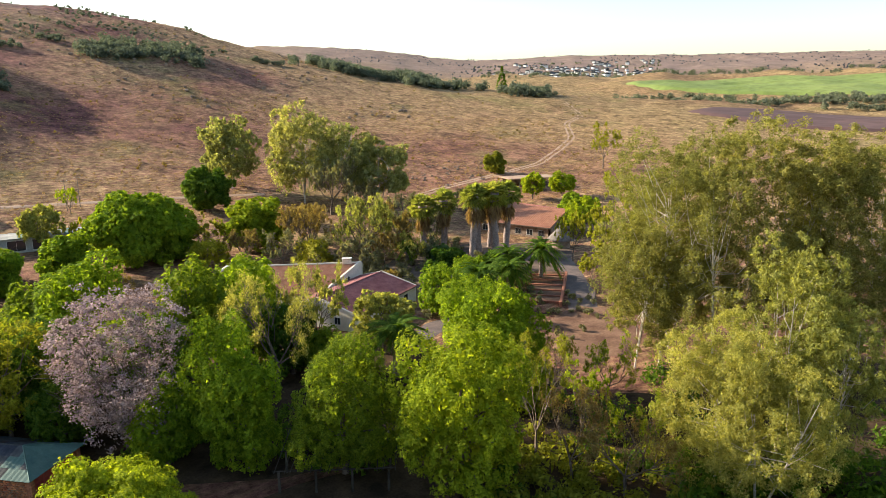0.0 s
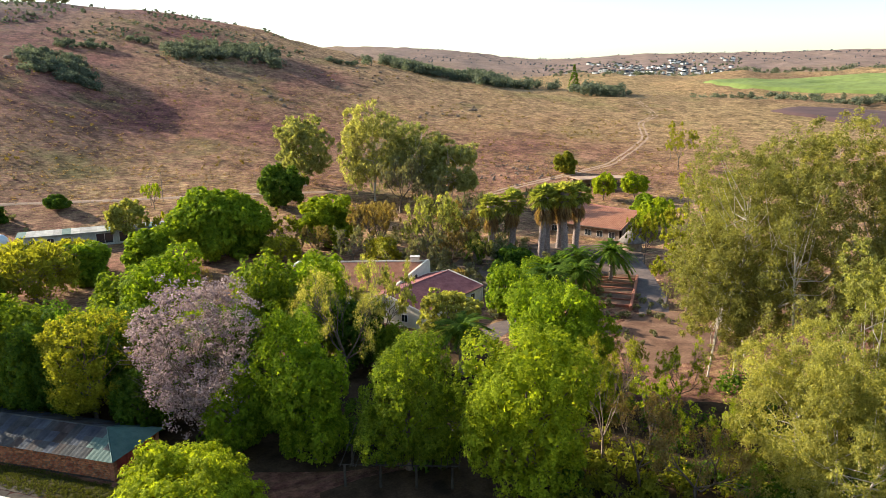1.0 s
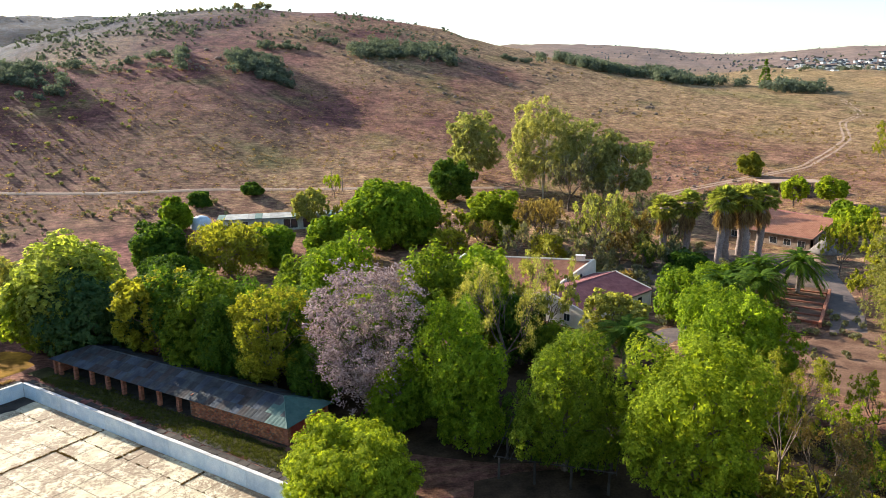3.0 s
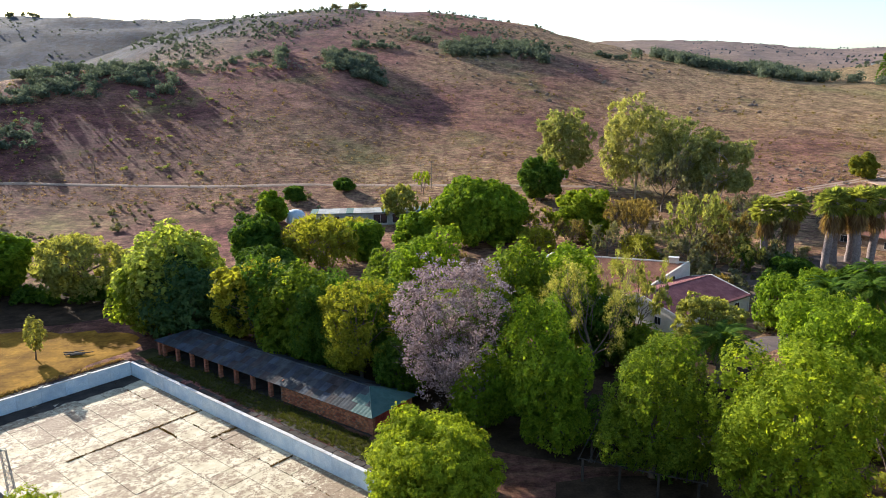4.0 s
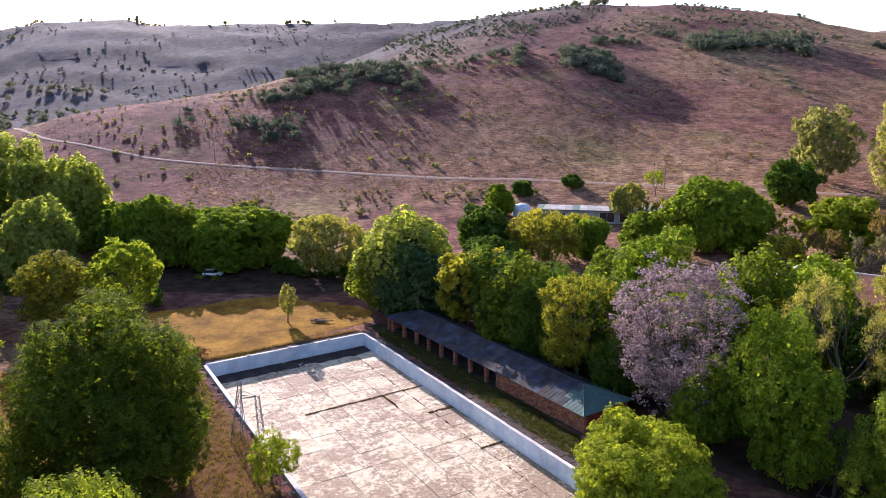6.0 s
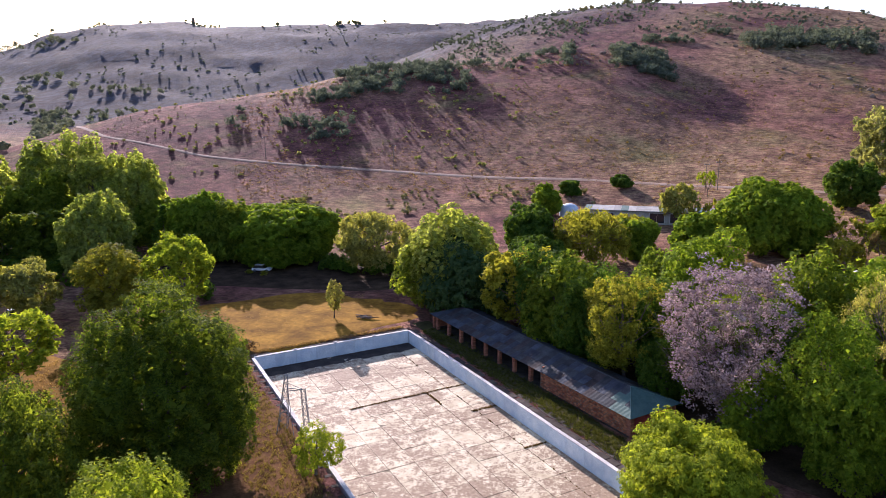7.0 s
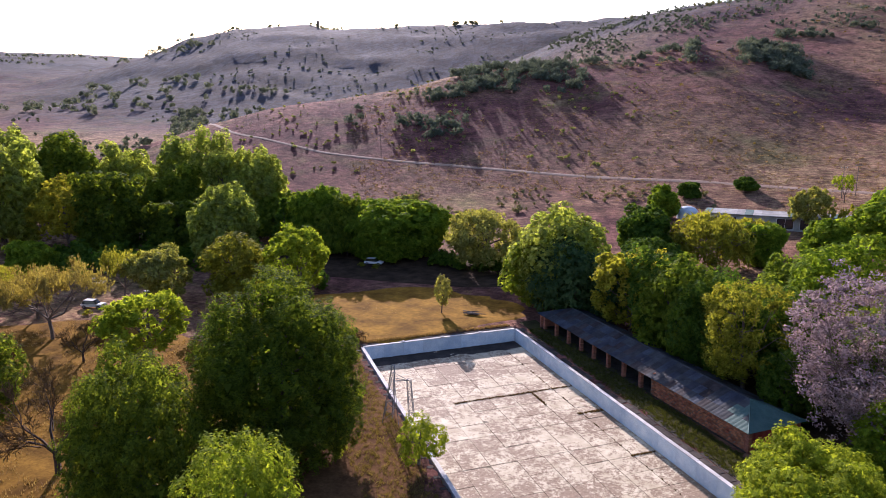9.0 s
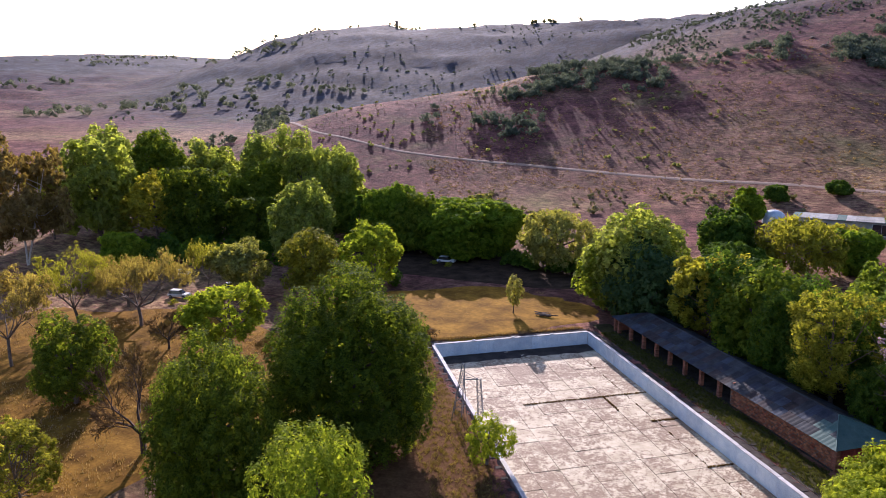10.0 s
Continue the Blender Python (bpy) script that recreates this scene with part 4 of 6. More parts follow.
def pool_walls():
    """The shell of the drained pool: four painted walls in cast lengths, the rim stones and the floor slabs."""
    shell = thing("swimming_pool", POOL, "drained swimming pool with worn white floor and faded blue walls", "swimming pool")
    step = POOL_LONG / 18
    # bed under the slabs
    bm = box(bmesh.new(), -0.3, -0.3, -POOL_DEEP - 0.5, POOL_LONG + 0.3, POOL_WIDE + 0.3, -POOL_DEEP - 0.03)
    bmesh.ops.reverse_faces(bm, faces=bm.faces)
    part("floor_bed", bm, JOINT, shell)
    rng = random.Random(4)
    for name, long, at_start in (("side_wall", True, True), ("side_wall", True, False), ("end_wall", False, True), ("end_wall", False, False)):
        n = 18 if long else 8
        size = (POOL_LONG if long else POOL_WIDE) / n
        for k in range(n):
            a, b = k * size + 0.008, (k + 1) * size - 0.008
            out = rng.uniform(-0.008, 0.012)
            lo, hi = (-0.32 + out, -0.0 + out) if at_start else ((POOL_WIDE if long else POOL_LONG) - out, (POOL_WIDE if long else POOL_LONG) + 0.32 - out)
            bm = bmesh.new()
            if long:
                box(bm, a, lo, -POOL_DEEP - 0.2, b, hi, 0.0, 0.012)
            else:
                box(bm, lo, a, -POOL_DEEP - 0.2, hi, b, 0.0, 0.012)
            bmesh.ops.reverse_faces(bm, faces=bm.faces)
            part(name, bm, BLUE_PAINT, shell)
            # rim stone over it
            bm = bmesh.new()
            lift = rng.uniform(0.07, 0.1)
            o = 0.06
            if long:
                box(bm, a, (lo - 0.1 if at_start else lo - o), 0.0, b, (hi + o if at_start else hi + 0.1), lift, 0.02)
            else:
                box(bm, (lo - 0.1 if at_start else lo - o), a, 0.0, (hi + o if at_start else hi + 0.1), b, lift, 0.02)
            bmesh.ops.reverse_faces(bm, faces=bm.faces)
            part("rim_stone", bm, CURB, shell)
    for v in (5.9, 12.2, 18.4):
        part("starting_block", flip(box(bmesh.new(), -0.32, v - 0.25, 0.09, 0.02, v + 0.25, 0.24, 0.03)), CURB, shell)
    bm = box(bmesh.new(), -step / 2 + 0.022, -POOL_WIDE / 16 + 0.022, -0.12, step / 2 - 0.022, POOL_WIDE / 16 - 0.022, 0.0, 0.015)
    slab = bpy.data.meshes.new("floor_slab")
    bmesh.ops.reverse_faces(bm, faces=bm.faces)
    bm.to_mesh(slab)
    bm.free()
    for i in range(18):
        for j in range(8):
            ob = link("floor_slab", slab, SLAB, shell)
            ob.matrix_basis = pose((i + 0.5) * step, (j + 0.5) * POOL_WIDE / 8, -POOL_DEEP + rng.uniform(-0.02, 0.02), rng.uniform(-0.3, 0.3), rng.uniform(-0.3, 0.3))
    return shell


pool_walls()


def apron():
    """Dark paving stones along the shed side and stepping stones on the other side."""
    walk_way = thing("pool_apron", POOL, "dark weathered paving stones along the pool rim", "paving", kind="structure")
    bm = box(bmesh.new(), -0.47, -0.42, -0.1, 0.47, 0.42, 0.05, 0.02)
    bmesh.ops.reverse_faces(bm, faces=bm.faces)
    stone = bpy.data.meshes.new("paver")
    bm.to_mesh(stone)
    bm.free()
    rng = random.Random(8)
    for k in range(36):
        for row in range(2):
            if rng.random() < (0.05, 0.55)[row]:
                continue
            ob = link("paver", stone, PAVER, walk_way)
            ob.matrix_basis = pose((k + 0.5 + 0.4 * row) * 1.55, -0.92 - row * 0.9, rng.uniform(-0.05, 0.0), rng.uniform(-2, 2), rng.uniform(-1.5, 1.5), rng.uniform(-3, 3)) @ Matrix.Diagonal((1.6, 1.0, 1, 1))
    for k in range(27):
        ob = link("paver", stone, PAVER, walk_way)
        ob.matrix_basis = pose(1 + k * 2.05, POOL_WIDE + 0.95, -0.02, rng.uniform(-1.5, 1.5), rng.uniform(-1.5, 1.5), rng.uniform(-4, 4)) @ Matrix.Diagonal((0.5, 0.8, 1, 1))
    for k in range(26):
        ob = link("paver", stone, CURB, walk_way)
        ob.matrix_basis = pose(-0.95, 0.3 + k * 0.96, -0.03, rng.uniform(-1, 1), rng.uniform(-1, 1), rng.uniform(-2, 2))


apron()


# ---- the long shed ----
SHED = Matrix.Translation((-1.4, 72.0, 0)) @ Matrix.Rotation(math.atan2(0.677, -0.736), 4, "Z") @ Matrix.Diagonal((1, -1, 1, 1))
SHED_LONG, SHED_WIDE, EAVE, RIDGE = 44.0, 7.5, 2.32, 3.75


def brick_mesh(length, deep, high):
    bm = flip(box(bmesh.new(), -length / 2, -deep / 2, 0, length / 2, deep / 2, high, 0.006))
    mesh = bpy.data.meshes.new("brick")
    bm.to_mesh(mesh)
    bm.free()
    return mesh


def shed():
    top = thing("pool_shed", SHED, "long brick changing shed with a weathered sheet roof", "shed")
    half = SHED_WIDE / 2
    stations = [16.0, 18.0, 21.6, 25.1, 28.6, 31.9, 35.3, 38.9, 42.4]
    # floor slab, back wall, end walls, partition
    part("floor_slab", flip(box(bmesh.new(), 0.2, 0.0, -0.1, SHED_LONG - 0.2, SHED_WIDE - 0.2, 0.08, 0.02)), PAVER, top)
    part("back_wall", flip(box(bmesh.new(), 0.35, SHED_WIDE - 0.55, 0.0, SHED_LONG - 0.4, SHED_WIDE - 0.33, EAVE, 0.01)), BRICK, top)
    part("far_end_wall", flip(box(bmesh.new(), SHED_LONG - 0.6, 0.5, 0.0, SHED_LONG - 0.4, SHED_WIDE - 0.33, EAVE, 0.01)), BRICK, top)
    part("partition_wall", flip(box(bmesh.new(), 15.7, 0.45, 0.0, 15.92, SHED_WIDE - 0.55, EAVE + 0.4, 0.01)), BRICK, top)
    front = part("front_wall", flip(box(bmesh.new(), 0.35, 0.25, 0.0, 15.9, 0.42, EAVE - 0.02, 0.01)), MORTAR, top, "rough red brick front wall")
    # rubble stones standing proud of the front wall
    rng = random.Random(3)
    meshes = []
    for _ in range(12):
        bm, wide, tall = bmesh.new(), rng.uniform(0.34, 0.56), rng.uniform(0.2, 0.3)
        ring = [(wide / 2 * math.cos(a) * rng.uniform(0.85, 1.1), tall / 2 * math.sin(a) * rng.uniform(0.85, 1.1)) for a in (0.3, 1.1, 2.0, 2.8, 3.5, 4.3, 5.2, 5.9)]
        prism(bm, [(x, 0.05, z) for x, z in ring], [(x * 0.8, -0.05 - rng.uniform(0, 0.03), z * 0.8) for x, z in ring])
        bmesh.ops.recalc_face_normals(bm, faces=bm.faces)
        flip(bm)
        mesh = bpy.data.meshes.new("stone")
        bm.to_mesh(mesh)
        bm.free()
        meshes.append(mesh)
    for row in range(9):
        for k in range(33):
            ob = link("stone", rng.choice(meshes), RUBBLE, front)
            ob.matrix_basis = pose(0.6 + k * 0.462 + (row % 2) * 0.22 + rng.uniform(-0.07, 0.07), 0.235, 0.16 + row * 0.245 + rng.uniform(-0.04, 0.04), 0, rng.uniform(-14, 14) + 180 * rng.randint(0, 1), 0)
    # brick pillars
    for s in stations[1:] + [0.25, SHED_LONG - 0.45]:
        pillar = part("pillar", flip(box(bmesh.new(), s - 0.22, 0.12, 0.0, s + 0.22, 0.54, EAVE, 0.01)), MORTAR, top)
        m = brick_mesh(0.23, 0.46, 0.165)
        for row in range(12):
            for side in (-0.125, 0.125):
                ob = link("brick", m, BRICK, pillar)
                ob.matrix_basis = pose(s + side + rng.uniform(-0.01, 0.01), 0.33, 0.015 + row * 0.19, 0, 0, rng.uniform(-2, 2))
    # near end: pillars and two red doors
    for y in (0.35, 3.75, 7.1):
        part("end_pillar", flip(box(bmesh.new(), 0.18, y - 0.22, 0.0, 0.62, y + 0.22, EAVE, 0.015)), BRICK, top)
    for a, b in ((0.6, 3.5), (4.0, 6.85)):
        door = part("door", flip(box(bmesh.new(), 0.34, a, 0.05, 0.42, b, 2.12, 0.01)), RED_DOOR, top, "dull red garage door")
        for k in range(6):
            y = a + (b - a) * (k + 0.5) / 6
            part("door_board", flip(box(bmesh.new(), 0.30, y - 0.21, 0.08, 0.34, y + 0.21, 2.09, 0.008)), RED_DOOR, door)
    part("lintel", flip(box(bmesh.new(), 0.2, 0.2, 2.12, 0.55, SHED_WIDE - 0.3, EAVE, 0.01)), TIMBER, top)
    part("wall_plate", flip(box(bmesh.new(), 15.9, 0.22, EAVE - 0.16, SHED_LONG - 0.3, 0.42, EAVE, 0.01)), TIMBER, top)
    # roof: sheets on both long slopes, a hip at each end
    n = 40
    size = (SHED_LONG + 0.4) / n
    slope_deep = half + 0.25

    def hip(s):
        return max(0.0, min(1.0, (s + 0.2) / (slope_deep), (SHED_LONG + 0.2 - s) / (slope_deep)))

    for side in (0, 1):
        for k in range(n):
            a, b = -0.2 + k * size, -0.2 + (k + 1) * size
            for row in range(3):
                z_rough = rng.uniform(0.0, 0.02) + 0.018 * row
                bm = bmesh.new()
                low, high = [], []
                cuts = 4
                for i in range(cuts + 1):
                    s = a + (b - a + 0.04) * i / cuts
                    wave = 0.022 * (i % 2)
                    f = hip(min(max(s, a), b)) + 1e-4
                    for f2, ring in ((min(f, row / 3), low), (min(f, (row + 1.06) / 3), high)):
                        y = -0.25 + f2 * slope_deep
                        y = y if side == 0 else SHED_WIDE - y
                        ring.append(bm.verts.new((s, y, EAVE - 0.02 + f2 * (RIDGE - EAVE) + wave + z_rough)))
                if max((h.co - l.co).length for h, l in zip(high, low)) < 0.15:
                    bm.free()
                    continue
                for i in range(cuts):
                    bm.faces.new((low[i], low[i + 1], high[i + 1], high[i]) if side else (low[i], high[i], high[i + 1], low[i + 1]))
                made = bmesh.ops.extrude_face_region(bm, geom=bm.faces[:])
                for v in made["geom"]:
                    if isinstance(v, bmesh.types.BMVert):
                        v.co.z += 0.015
                bmesh.ops.recalc_face_normals(bm, faces=bm.faces)
                part("roof_sheet", bm, SHEET_GREEN if k < 4 and rng.random() < 0.75 else rng.choice((SHEET, SHEET, SHEET_BLUE, SHEET_RUST)), top)
    for end in (0, 1):
        x0 = -0.22 if end == 0 else SHED_LONG + 0.22
        x1 = half if end == 0 else SHED_LONG - half
        for k in range(6):
            a, b = -0.25 + (SHED_WIDE + 0.5) * k / 6, -0.25 + (SHED_WIDE + 0.5) * (k + 1) / 6
            bm = bmesh.new()
            pts = []
            for y in (a, b):
                f = min((y + 0.25), (SHED_WIDE + 0.25 - y)) / (half + 0.25)
                pts.append(((x0, y, EAVE), (x0 + (x1 - x0) * max(f, 0.001), y, EAVE + (RIDGE - EAVE) * max(f, 0.001))))
            c = [pts[0][0], pts[1][0], pts[1][1], pts[0][1]]
            prism(bm, c, [(x, y, z + 0.03) for x, y, z in c])
            bmesh.ops.recalc_face_normals(bm, faces=bm.faces)
            part("hip_sheet", bm, SHEET_GREEN, top, "faded green hip sheet")
    verts, faces = tubes([[((half, half, RIDGE + 0.05), 0.09), ((SHED_LONG / 2, half, RIDGE + 0.03), 0.09), ((SHED_LONG - half, half, RIDGE + 0.05), 0.09)]], 8)
    part_mesh = raw("ridge_cap", verts, faces, True)
    link("ridge_cap", part_mesh, SHEET, top)
    for y in (-0.2, SHED_WIDE + 0.2):
        verts, faces = tubes([[((-0.18, y, EAVE + 0.04), 0.07), ((half, half, RIDGE + 0.06), 0.07)]], 8)
        link("hip_cap", raw("hip_cap", verts, faces, True), SHEET_GREEN, top, "green hip capping")


shed()


# ---- lattice tower at the rim ----
def lattice():
    top = thing("diving_tower_frame", pose(-38.2, 63.6, 0, 0, 0, 18), "rusty grey lattice frame standing at the pool rim", "metal frame")

    def mast(name, base, tip, w0, w1, bays):
        runs = []
        base, tip = Vector(base), Vector(tip)
        corner = [(-1, -1), (1, -1), (1, 1), (-1, 1)]
        at = lambda k, c: base.lerp(tip, k / bays) + Vector((corner[c][0], corner[c][1], 0)) * (w0 + (w1 - w0) * k / bays)
        for c in range(4):
            runs.append([(at(0, c), 0.045), (at(bays, c), 0.035)])
            for k in range(bays):
                runs.append([(at(k, c), 0.025), (at(k + 1, (c + 1) % 4), 0.025)])
                runs.append([(at(k + 1, c), 0.025), (at(k + 1, (c + 1) % 4), 0.025)])
        link(name, raw(name, *tubes(runs, 4)), STEEL, top)

    mast("tall_mast", (-0.7, 0, -0.1), (0.0, 0.2, 6.4), 0.55, 0.16, 7)
    mast("short_mast", (1.9, 0.6, -0.1), (1.7, 0.5, 4.6), 0.3, 0.22, 6)
    link("cross_beam", raw("cross_beam", *tubes([[((-0.1, 0.1, 4.5), 0.05), ((1.7, 0.5, 4.5), 0.05)], [((-0.1, 0.1, 4.9), 0.04), ((1.7, 0.5, 4.5), 0.04)], [((-0.1, 0.1, 5.6), 0.03), ((1.7, 0.5, 4.5), 0.03)]], 5)), STEEL, top)
    link("stay", raw("stay", *tubes([[((-0.1, 0.0, 5.2), 0.04), ((-1.1, -1.4, 0.0), 0.04)], [((0.1, 0.0, 5.2), 0.04), ((0.9, -1.8, 0.0), 0.04)]], 5)), STEEL, top)


lattice()


def silt():
    """Dark washed-in silt on the pool floor below the far wall, with an uneven edge; its colour also carries the wall's
    shadow.
    """
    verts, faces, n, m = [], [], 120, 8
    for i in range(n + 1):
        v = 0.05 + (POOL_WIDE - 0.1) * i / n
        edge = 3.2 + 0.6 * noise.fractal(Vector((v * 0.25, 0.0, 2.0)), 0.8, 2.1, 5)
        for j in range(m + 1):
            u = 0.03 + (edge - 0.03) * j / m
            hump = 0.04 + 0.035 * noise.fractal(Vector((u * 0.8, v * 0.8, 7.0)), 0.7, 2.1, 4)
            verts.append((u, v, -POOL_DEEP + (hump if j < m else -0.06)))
    for i in range(n):
        for j in range(m):
            a = i * (m + 1) + j
            faces.append((a, a + 1, a + m + 2, a + m + 1))
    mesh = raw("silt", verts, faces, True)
    ob = link("silt", mesh, SILT_SHADE)
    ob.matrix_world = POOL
    return tagged(ob, "dark damp silt with painted-in wall shade on the pool floor below the end wall", "silt", kind="stuff")


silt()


# ---- houses ----
def tiled(parent, name, eave_a, eave_b, ridge_b, ridge_a, material, pitch=0.32, label="", lap=0.035, course=0.5):
    """A tiled slope: barrel-tile rows running from the ridge down to the eave."""
    ea, eb, rb, ra = (Vector(p) for p in (eave_a, eave_b, ridge_b, ridge_a))
    n = max(4, int((eb - ea).length / pitch))
    up = (eb - ea).cross(ra - ea).normalized()
    up = up if up.z > 0 else -up
    courses = max(3, int((ra - ea).length / course))
    verts, faces = [], []
    per = 3
    for k in range(courses + 1):
        f = k / courses
        for step in (0, 1) if 0 < k < courses else (0,):
            for i in range(n * per + 1):
                s = i / (n * per)
                p = ea.lerp(eb, s).lerp(ra.lerp(rb, s), f)
                verts.append(tuple(p + up * (0.2 * pitch * abs(math.sin(math.pi * i / per)) + lap * (1 - step if k < courses else 0) + 0.02)))
    w = n * per + 1
    rows = len(verts) // w
    for j in range(rows - 1):
        for i in range(w - 1):
            a = j * w + i
            faces.append((a, a + 1, a + w + 1, a + w))
    mesh = raw(name, verts, faces)
    if mesh.polygons[0].normal.z < 0:
        mesh.flip_normals()
    # boarding under the tiles
    bm = prism(bmesh.new(), [tuple(p - up * 0.14) for p in (ea, eb, rb, ra)], [tuple(p) for p in (ea, eb, rb, ra)])
    bmesh.ops.recalc_face_normals(bm, faces=bm.faces)
    ob = link(name, mesh, material, parent, label)
    part("roof_boarding", bm, TIMBER, ob)
    return ob


def wall_run(parent, name, a, b, z0, za, zb, thick, material, label=""):
    """A straight wall from a to b whose top slopes from za to zb."""
    a, b = Vector((*a, 0)), Vector((*b, 0))
    side = Vector((-(b - a).y, (b - a).x, 0)).normalized() * thick / 2
    low = [a - side, b - side, b + side, a + side]
    bm = prism(bmesh.new(), [(p.x, p.y, z0) for p in low], [(p.x, p.y, z) for p, z in zip(low, (za, zb, zb, za))])
    bmesh.ops.recalc_face_normals(bm, faces=bm.faces)
    return part(name, bm, material, parent, label)


def window(parent, x, y, z, turn, wide, high):
    m = pose(x, y, z, 0, 0, turn)
    frame_ob = part("window", box(bmesh.new(), -wide / 2 - 0.06, -0.05, -0.06, wide / 2 + 0.06, 0.05, high + 0.06, 0.01), WHITE, parent)
    frame_ob.matrix_basis = m
    for k in range(2):
        part("pane", box(bmesh.new(), -wide / 2 + k * wide / 2 + 0.03, -0.07, 0.0, -wide / 2 + (k + 1) * wide / 2 - 0.03, 0.07, high, 0.004), GLASS, frame_ob)


def farmhouse():
    top = thing("farmhouse", Matrix(), "cream plastered farmhouse with red tiled roofs", "house")
    # front wing
    u = Vector((0.857, 0.515, 0))
    v = Vector((0.515, -0.857, 0))
    o = Vector((43.4, 107.2, 0))
    P = lambda a, b, z: tuple(o + u * a + v * b + Vector((0, 0, z)))
    tiled(top, "roof_slope", P(-0.8, 7.9, 2.95), P(20.4, 7.9, 2.95), P(20.0, 0, 5.0), P(-0.4, 0, 5.0), TILE, 0.5, "", 0.06, 0.46)
    tiled(top, "roof_slope", P(20.2, -5.0, 3.7), P(-0.2, -5.0, 3.7), P(-0.2, 0, 5.0), P(20.2, 0, 5.0), TILE, 0.6)
    for a in (-0.6, 20.2):
        wall_run(top, "gable_wall", P(a, 0, 0)[:2], P(a, 7.6, 0)[:2], -0.2, 5.22, 3.2, 0.35, PLASTER, "cream gable wall with a raised parapet")
        wall_run(top, "gable_wall", P(a, 0, 0)[:2], P(a, -5.0, 0)[:2], -0.2, 5.22, 3.9, 0.35, PLASTER)
    wall_run(top, "front_wall", P(-0.6, 7.3, 0)[:2], P(20.2, 7.3, 0)[:2], -0.2, 2.9, 2.9, 0.3, PLASTER)
    turn = math.degrees(math.atan2(u.y, u.x))
    for a in (3, 7.5, 12, 16.5):
        q = P(a, 7.47, 1.0)
        window(top, *q, turn, 1.4, 1.2)
    q = P(-0.78, 4.0, 1.0)
    window(top, *q, turn - 90, 1.2, 1.2)
    verts, faces = tubes([[(P(-0.5, 0, 5.08), 0.13), (P(10, 0, 5.08), 0.13), (P(20.2, 0, 5.08), 0.13)]], 8)
    link("ridge_tiles", raw("ridge_tiles", verts, faces, True), TILE, top)
    # back wing
    A, L, D = Vector((58.3, 122.3, 6.2)), Vector((35.0, 133.6, 6.2)), Vector((-11.3, -7.2, -3.0))
    tiled(top, "roof_slope", tuple(L + D), tuple(A + D), tuple(A), tuple(L), TILE_ORANGE, 0.45, label="orange-red tiled slope")
    E = Vector((4.9, 9.6, -3.0))
    tiled(top, "roof_slope", tuple(A + E), tuple(L + E), tuple(L), tuple(A), TILE_ORANGE, 0.6)
    for base in (A, L):
        wall_run(top, "parapet_gable", base[:2], (base + D * 1.02)[:2], -0.2, base.z + 0.45, base.z - 2.65, 0.4, PLASTER, "cream stepped parapet gable")
        wall_run(top, "parapet_gable", base[:2], (base + E)[:2], -0.2, base.z + 0.45, base.z - 2.6, 0.4, PLASTER)
    wall_run(top, "long_wall", (L + D * 0.97)[:2], (A + D * 0.97)[:2], -0.2, 3.1, 3.1, 0.3, PLASTER)
    wall_run(top, "long_wall", (L + E * 0.97)[:2], (A + E * 0.97)[:2], -0.2, 3.1, 3.1, 0.3, PLASTER)
    verts, faces = tubes([[(tuple(L + Vector((0, 0, 0.12))), 0.2), (tuple(A + Vector((0, 0, 0.12))), 0.2)]], 8)
    link("ridge_wall", raw("ridge_wall", verts, faces, True), PLASTER, top)
    c = A.lerp(L, 0.1)
    stack = part("chimney", box(bmesh.new(), -0.9, -0.5, -1.2, 0.9, 0.5, 1.0, 0.03), PLASTER, top)
    stack.matrix_basis = pose(c.x, c.y, c.z, 0, 0, -26)
    part("chimney_cap", box(bmesh.new(), -1.0, -0.6, 1.0, 1.0, 0.6, 1.12, 0.02), CURB, stack)
    for f in (0.35, 0.52):
        q = A + D * f
        bm = bmesh.new()
        bmesh.ops.create_cone(bm, cap_ends=True, segments=20, radius1=0.4, radius2=0.4, depth=0.5, matrix=Matrix.Translation((q.x, q.y, q.z - 1.0)) @ Matrix.Rotation(math.atan2(D.y, D.x), 4, "Z") @ Matrix.Rotation(radians(90), 4, "X"))
        part("round_vent", bm, DARK, top)


farmhouse()


